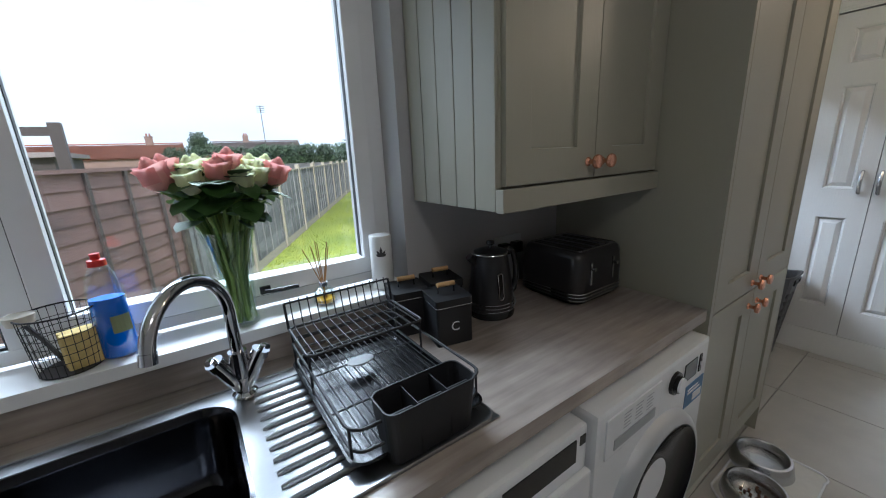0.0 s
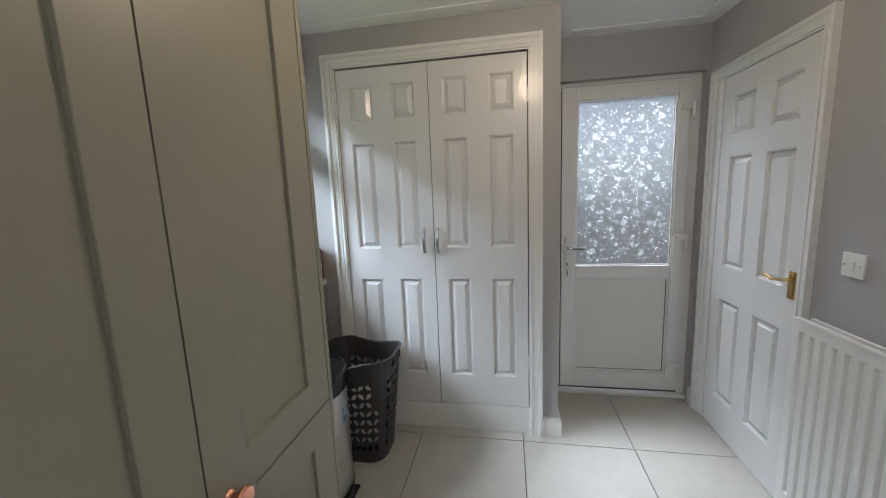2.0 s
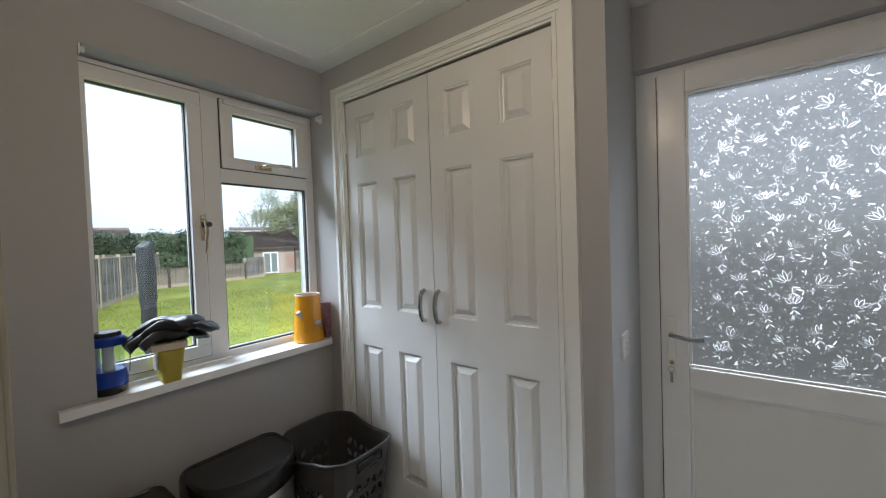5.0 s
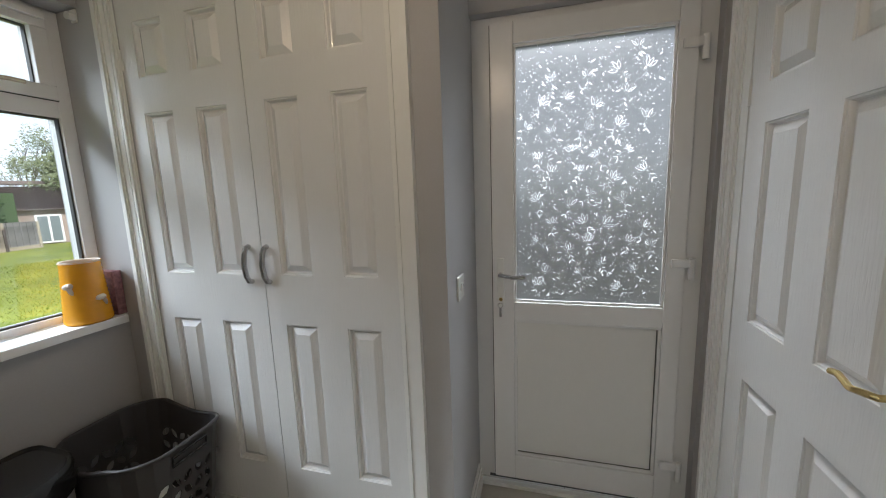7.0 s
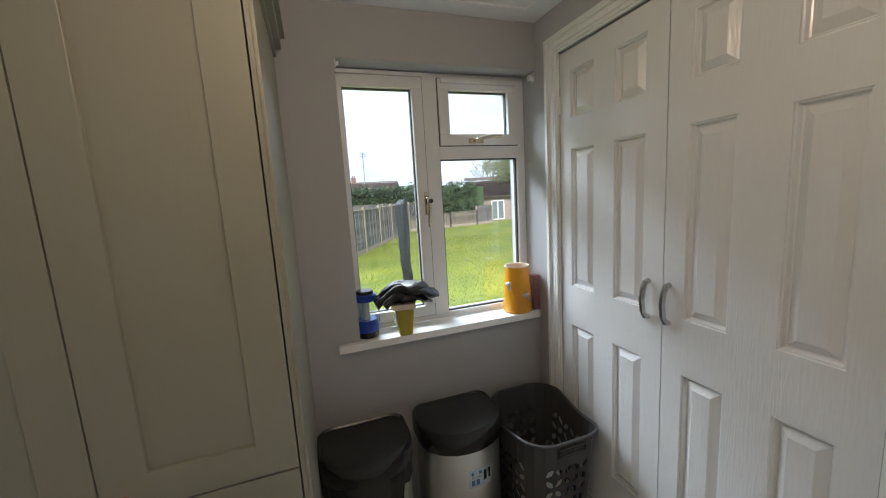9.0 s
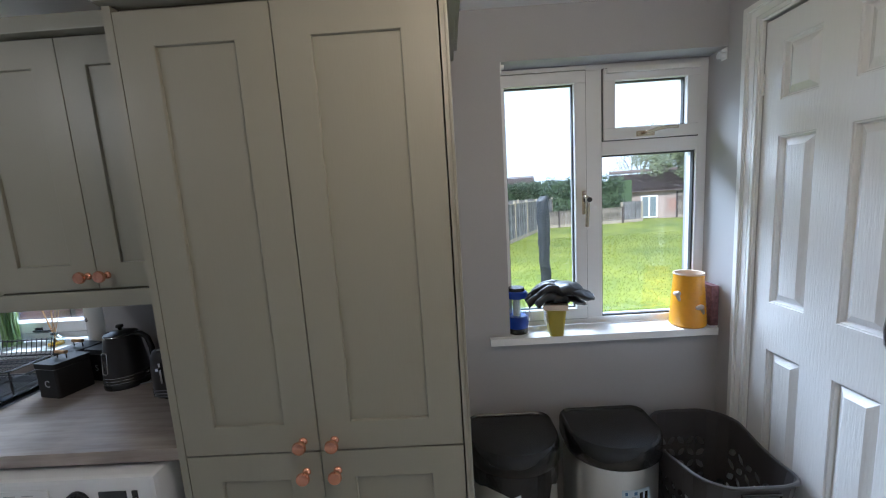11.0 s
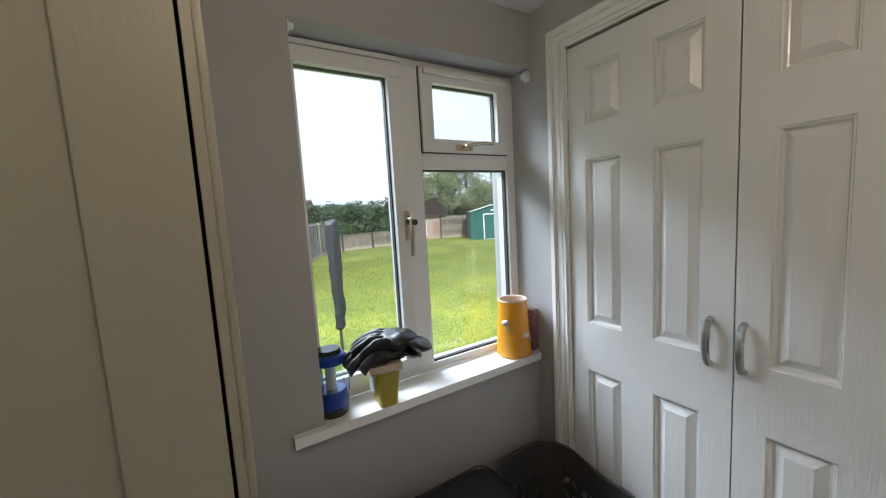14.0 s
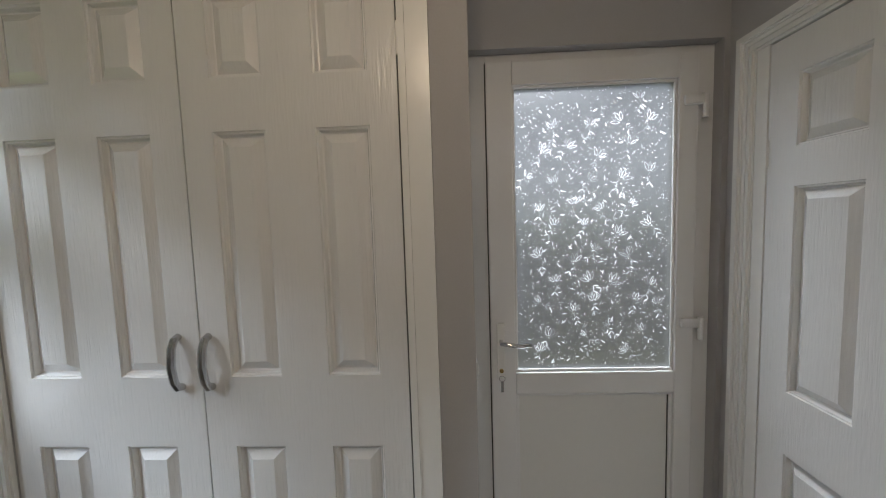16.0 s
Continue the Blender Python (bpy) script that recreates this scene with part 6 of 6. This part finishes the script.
fence_run("garden_fence", "weathered grey timber panel fence with concrete posts along the lawn", 3.9 - FD.x * 1.83 * 1.35, 10.49 - FD.y * 1.83 * 1.35, FA, -1, 9, 1.53, 1.66, "fence", "post", 15, 5, capmat="post")
fence_run("red_fence", "faded red-brown timber fence with dark battens", 3.9 - FD.x * 1.83 * 1.35, 10.49 - FD.y * 1.83 * 1.35, FA, -7, -1, 1.74, 1.75, "redfence", "darkpost", 13, 4)
fence_run("back_fence", "low grey timber fence at the end of the lawn", 8.4, 21.2, 7, 0, 3, 0.86, 0.9, "brownfence", "brownfence", 6, 4)
fence_run("middle_fence", "taller grey-green timber fence beside the brick garden house", 13.85, 21.95, 12, 0, 1, 1.12, 1.15, "fence", "brownfence", 7, 5, 1.25)
fence_run("far_fence", "pale grey panel fence in the next garden", 6.2, 24.5, 2, 0, 3, 1.55, 1.62, "fence", "post", 7, 1, 2.4)
fence_run("right_fence", "dark weathered fence behind the green shed", 17.7, 23.3, -26, 0, 7, 1.5, 1.55, "brownfence", "brownfence", 7, 4)
fence_run("side_fence", "dark timber fence outside the back door", 8.6, -3.6, 90, 0, 4, 1.5, 1.55, "fence", "post", 7, 3)

gp_ = thing("gate_frame", (0.85, 8.2, GZ), "dark timber post with a cross rail behind the fence", "gate frame")
part("post", boxes((0.0, 0.12, 0, 0.12, 0, 2.32), bevel=0.01), "darkpost", gp_)
part("rail", boxes((-2.6, 0.0, 0.02, 0.08, 2.17, 2.27)), "darkpost", gp_)
ol = thing("outbuilding", (-3.6, 9.4, GZ), "low dark outbuilding behind the red fence", "outbuilding")
part("wall", boxes((0, 4.2, 0, 2.0, 0, 1.95)), "darkpost", ol)
part("roof", boxes((-0.1, 4.3, -0.1, 2.1, 1.95, 2.02)), "roof_brown", ol)

us = thing("covered_parasol", (5.60, 6.55, GZ), "closed garden parasol in a grey fabric cover", "parasol")
part("pole", cyl(bmesh.new(), (0, 0, 0), 0.02, 0.5), "darkgrey", us, smooth=True)
bm = bmesh.new()
rr = random.Random(2)
rows = rim_ring(bm, [[((0.85 * r * (1 + 0.12 * math.sin(3 * a + z * 3))) * math.cos(a) + off, r * 0.8 * math.sin(a), z) for a in [k * math.pi / 8 for k in range(16)]] for r, z, off in ((0.03, 0.40, 0), (0.075, 0.44, 0), (0.08, 0.65, 0.005), (0.088, 0.95, 0.0), (0.095, 1.3, -0.005), (0.10, 1.6, 0.0), (0.098, 1.80, 0.0), (0.06, 1.87, 0.03))])
bm.faces.new(rows[-1])
bmesh.ops.subdivide_edges(bm, edges=bm.edges[:], cuts=3, use_grid_fill=True)
for v in bm.verts:
    w = noise.noise(Vector((v.co.x * 16, v.co.y * 16, v.co.z * 6))) * 0.028
    v.co += Vector((v.co.x, v.co.y, 0)).normalized() * w
part("cover", bm, "cover", us, "wrinkled grey cover", smooth=True)

# green shed
sh = thing("garden_shed", (17.7, 19.8, GZ), "green metal garden shed with white door trim", "shed", rz=math.degrees(math.atan2(-1.5, 2.6)))
W_, D_, EV, RG = 3.0, 2.4, 1.72, 2.12
bm = bmesh.new()
for k in range(20):
    x0 = k * W_ / 20
    zc = EV + (RG - EV) * (1 - abs((x0 + 0.075) / (W_ / 2) - 1))
    box(bm, x0 + 0.006, x0 + W_ / 20 - 0.006, -0.012, 0.0, 0, zc - 0.02)
part("front", bm, "green_metal", sh)
part("wall", prism(bmesh.new(), [(0, 0.004), (W_, 0.004), (W_, D_), (0, D_)], 0, EV), "green_metal", sh)
bm = bmesh.new()
vs = [bm.verts.new(p) for p in ((-0.08, -0.10, EV), (W_ / 2, -0.10, RG), (W_ + 0.08, -0.10, EV), (-0.08, D_ + 0.1, EV), (W_ / 2, D_ + 0.1, RG), (W_ + 0.08, D_ + 0.1, EV))]
for q in ((0, 1, 4, 3), (1, 2, 5, 4)):
    bm.faces.new([vs[k] for k in q])
bmesh.ops.solidify(bm, geom=bm.faces[:], thickness=-0.04)
part("roof", bm, "green_roof", sh, "pale green metal roof")
part("gable", prism(bmesh.new(), [(0.02, 0.0), (W_ - 0.02, 0.0), (W_ / 2, RG - EV - 0.03)], 0, 0.01), "green_metal", sh).matrix_basis = pose(0, 0.0, EV, 90)
part("door", boxes((0.82, 2.18, -0.025, -0.013, 0.02, 1.50)), "green_metal", sh)
part("door_trim", boxes((0.76, 0.82, -0.03, -0.013, 0.0, 1.56), (2.18, 2.24, -0.03, -0.013, 0.0, 1.56), (0.82, 2.18, -0.03, -0.013, 1.50, 1.56), (0.82, 2.18, -0.03, -0.013, -0.01, 0.02)), "trim", sh, "white door trim")
for x in (1.25, 1.6):
    part("vent", boxes((x, x + 0.22, -0.03, -0.012, 1.72, 1.80)), "trim", sh)
part("barge_board", tube(bmesh.new(), [(-0.08, -0.11, EV), (W_ / 2, -0.11, RG), (W_ + 0.08, -0.11, EV)], 0.03, 4), "trim", sh)


def house(name, label, x, y, rz, w, d, ev, rg, wallmat, roofmat, chimneys=(), windows=()):
    h = thing(name, (x, y, GZ), label, "house", rz=rz)
    wl_ = part("wall", boxes((0, w, 0, d, 0, ev)), wallmat, h)
    bm = bmesh.new()
    vs = [bm.verts.new(p) for p in ((-0.3, -0.3, ev), (w + 0.3, -0.3, ev), (w + 0.3, d / 2, rg), (-0.3, d / 2, rg), (w + 0.3, d + 0.3, ev), (-0.3, d + 0.3, ev))]
    bm.faces.new([vs[k] for k in (0, 1, 2, 3)])
    bm.faces.new([vs[k] for k in (3, 2, 4, 5)])
    bmesh.ops.solidify(bm, geom=bm.faces[:], thickness=-0.15)
    rf = part("roof", bm, roofmat, h)
    rows_ = 14
    for k in range(rows_):
        t0, t1 = k / rows_, (k + 1) / rows_
        y0, y1 = -0.3 + t0 * (d / 2 + 0.3), -0.3 + t1 * (d / 2 + 0.3)
        z0, z1 = ev + t0 * (rg - ev), ev + t1 * (rg - ev)
        bm = bmesh.new()
        q = [bm.verts.new(p) for p in ((-0.3, y0, z0 + 0.22), (w + 0.3, y0, z0 + 0.22), (w + 0.3, y1, z1 + 0.16), (-0.3, y1, z1 + 0.16))]
        bm.faces.new(q)
        bmesh.ops.solidify(bm, geom=bm.faces[:], thickness=-0.04)
        part("tile_course", bm, roofmat, rf)
    part("ridge", boxes((-0.3, w + 0.3, d / 2 - 0.12, d / 2 + 0.12, rg + 0.1, rg + 0.28)), roofmat, rf)
    for cx in chimneys:
        c = part("chimney", boxes((cx, cx + 1.0, d / 2 - 0.4, d / 2 + 0.4, rg - 0.3, rg + 1.1), (cx - 0.08, cx + 1.08, d / 2 - 0.48, d / 2 + 0.48, rg + 1.1, rg + 1.25)), "brick", rf, "brick chimney stack")
        for px in (0.3, 0.7):
            part("pot", cyl(bmesh.new(), (cx + px, d / 2, rg + 1.25), 0.13, 0.45), "roof_red", c, smooth=True)
    for wx, ww, wz, wh in windows:
        wnd = part("window", boxes((wx, wx + ww, -0.06, 0.02, wz, wz + wh)), "upvc", h, "white framed window")
        part("pane", boxes((wx + 0.08, wx + ww / 2 - 0.04, -0.075, -0.062, wz + 0.08, wz + wh - 0.08), (wx + ww / 2 + 0.04, wx + ww - 0.08, -0.075, -0.062, wz + 0.08, wz + wh - 0.08)), "curtain" if wh < 1.5 else "glassdark", wnd)
    return h


house("bungalow", "long brown-roofed bungalow with a brick chimney far off", 11.5, 100, -3, 15, 9, 2.6, 4.75, "brick", "roof_brown", (5.2,), ())
house("red_roof_bungalow", "low bungalow with a red tiled roof behind the fence", -16.0, 72, 0, 19, 9, 2.9, 5.0, "brick", "roof_red", (14.5,), ())
house("grey_roof_bungalow", "low dark-roofed bungalow with a chimney beyond the hedge", 8.0, 82, -4, 15, 9, 2.9, 5.6, "brick", "roof_brown", (5.0,), ())
house("garden_house", "small brick garden house, brown roof, white patio door", 14.7, 24.3, -18, 3.3, 4, 1.62, 2.75, "palebrick", "roof_brown", (), ((1.25, 0.9, 0.05, 1.33),))

tl = thing("garden_trellis", (14.7, 24.3, GZ), "brown diamond trellis fixed to the brick garden house", "trellis", rz=-18)
for k in range(5):
    for lean in (-1, 1):
        part("lath", tube(bmesh.new(), [(2.72 + 0.11 * k - lean * 0.14, -0.03 - 0.012 * lean, 0.35), (2.72 + 0.11 * k + lean * 0.14, -0.03 - 0.012 * lean, 1.15)], 0.012, 4), "roof_red", tl)


def clump(verts, faces, c, rad, n, size, rng_, flat=1.0):
    """Many small leaf facets in an uneven ball round c."""
    for _ in range(n):
        d = Vector((rng_.gauss(0, 1), rng_.gauss(0, 1), rng_.gauss(0, 1))).normalized()
        r = rad * (0.55 + 0.5 * rng_.random())
        p = Vector(c) + Vector((d.x * r, d.y * r, d.z * r * flat))
        t = Vector((rng_.gauss(0, 1), rng_.gauss(0, 1), rng_.gauss(0, 1))).normalized()
        b = t.orthogonal().normalized()
        s = size * rng_.uniform(0.6, 1.3)
        i = len(verts)
        verts.extend([p - t * s, p + b * s * 0.5, p + t * s, p - b * s * 0.5])
        faces.append((i, i + 1, i + 2, i + 3))


def leaves_object(name, verts, faces, mat, parent, label=""):
    me = bpy.data.meshes.new(name)
    me.from_pydata([tuple(v) for v in verts], [], faces)
    me.materials.append(M[mat])
    ob = new(name, me)
    ob.parent = parent
    return tagged(ob, label, kind="stuff") if parent is None else tagged(ob, label)


def hedge(name, label, x, y, rz, w, h, d, mat, seed, size=0.10, dense=1.0):
    hd = thing(name, (x, y, GZ), label, "hedge", rz=rz)
    rg_ = random.Random(seed)
    verts, faces = [], []
    n = int(w / (d * 0.45))
    for k in range(n + 1):
        for lvl in range(max(2, int(h / (d * 0.5)))):
            cz = (lvl + 0.5) * d * 0.5
            if cz > h:
                continue
            r = d * 0.42 * rg_.uniform(0.75, 1.15)
            cz = min(cz, h - r * 0.8 * rg_.uniform(0.6, 1.0))
            clump(verts, faces, (k * d * 0.45 + rg_.uniform(-0.2, 0.2), rg_.uniform(-0.15, 0.15), cz), r, int(330 * dense), size, rg_)
    core = part("branches", boxes((0, w, -0.12 * d, 0.12 * d, 0, h * 0.75)), "hedge", hd)
    leaves_object("foliage", verts, faces, mat, hd)
    return hd


hedge("laurel_hedge", "tall dark green conifer hedge behind the low fence", 10.4, 23.4, -3, 4.5, 3.15, 1.7, "hedge", 4, 0.09, 1.3)
hedge("scrub_row", "loose pale green scrub behind the dark fence", 18.0, 27.0, -30, 18.0, 2.6, 1.6, "spring", 31, 0.10, 0.8)
hedge("far_hedge", "clipped green hedge in front of the bungalow", 6.5, 30.0, 0, 9.0, 2.75, 1.3, "hedge", 6, 0.09)
hedge("low_hedge", "green hedge beyond the timber fence", 2.0, 27.5, 3, 11.0, 2.65, 1.3, "hedge", 9, 0.09)
hedge("side_hedge", "green hedge beyond the side fence", 9.6, -3.6, 88, 6.0, 1.7, 1.0, "hedge", 12, 0.10, 0.5)


def tree(name, label, x, y, h, spread, mat, seed, n=34, dens=120, size=0.11):
    t = thing(name, (x, y, GZ), label, "tree")
    rg_ = random.Random(seed)
    bm = bmesh.new()
    cyl(bm, (0, 0, 0), 0.16, h * 0.45, r2=0.10, seg=10)
    ends = []
    for k in range(n):
        a, e = rg_.uniform(0, 6.28), rg_.uniform(-0.05, 1.35)
        L = spread * rg_.uniform(0.6, 1.0)
        base = Vector((0, 0, h * rg_.uniform(0.12, 0.42)))
        tip = base + Vector((L * math.cos(a) * math.cos(e), L * math.sin(a) * math.cos(e), min(h - base.z, (h * 0.6) * math.sin(e) * rg_.uniform(0.8, 1.1))))
        midp = base.lerp(tip, 0.5) + Vector((0, 0, 0.2))
        tube(bm, [base, midp, tip], 0.022, 5)
        for q in range(3):
            tw = tip + Vector((rg_.uniform(-0.5, 0.5), rg_.uniform(-0.5, 0.5), rg_.uniform(0.1, 0.7)))
            tube(bm, [midp.lerp(tip, 0.6), tw], 0.012, 4)
            ends.append(tw)
        ends.append(tip)
        ends.append(midp + Vector((rg_.uniform(-0.4, 0.4), rg_.uniform(-0.4, 0.4), rg_.uniform(-0.2, 0.5))))
    part("trunk", bm, "bark", t, "dark branching trunk")
    verts, faces = [], []
    for p in ends:
        clump(verts, faces, p, rg_.uniform(0.35, 0.6), dens // 4, size, rg_)
    leaves_object("crown", verts, faces, mat, t)
    return t


tree("ash_tree", "loose spring tree with pale green leaves behind the shed", 20.3, 26.0, 5.6, 3.4, "spring", 21, 60, 510, 0.075)
tree("spring_tree", "loose spring tree with pale green leaves behind the shed", 24.3, 23.6, 5.2, 3.2, "spring", 22, 50, 408, 0.075)
tree("hawthorn_tree", "loose spring tree with pale green leaves beyond the fence", 28.5, 21.5, 5.0, 3.2, "spring", 23, 50, 408, 0.075)
tree("bare_tree", "thinly leaved grey tree beyond the brick bungalow", 22.5, 37.0, 6.6, 3.6, "spring", 24, 40, 40, 0.09)
tree("conifer_tree", "small dark conifer above the roofs", 4.6, 55, 4.9, 0.9, "hedge", 25, 26, 160, 0.16)
pl = thing("utility_pole", (24.6, 29.5, GZ), "tall dark wooden pole behind the shed", "pole")
part("pole", cyl(bmesh.new(), (0, 0, 0), 0.13, 7.5, r2=0.1), "darkpost", pl)
am = thing("aerial_mast", (12.6, 60.0, GZ), "thin television aerial on a mast", "aerial")
part("mast", cyl(bmesh.new(), (0, 0, 0), 0.05, 9.2, seg=6), "darkgrey", am)
for k in range(4):
    part("rod", boxes((-0.5, 0.5, -0.03, 0.03, 8.3 + k * 0.25, 8.36 + k * 0.25)), "darkgrey", am)

# house outside skin beside the windows is the wall itself

# ---- floor tiles ----
tile_mesh = part("floor_tile", boxes((0.002, TS - 0.003, 0.002, TS - 0.003, FT + 0.001, 0), bevel=0.0012), "tile", None)
tm = tile_mesh.data
bpy.data.objects.remove(tile_mesh)
floor = new("floor")
tagged(floor, "pale beige large porcelain floor tiles with dark joints", "floor", kind="structure")
for i in range(-9, 2):
    for j in range(-2, 4):
        t = new("tile", tm)
        t.parent = floor
        t.location = (5.375 + i * TS, 1.045 + j * TS, 0)
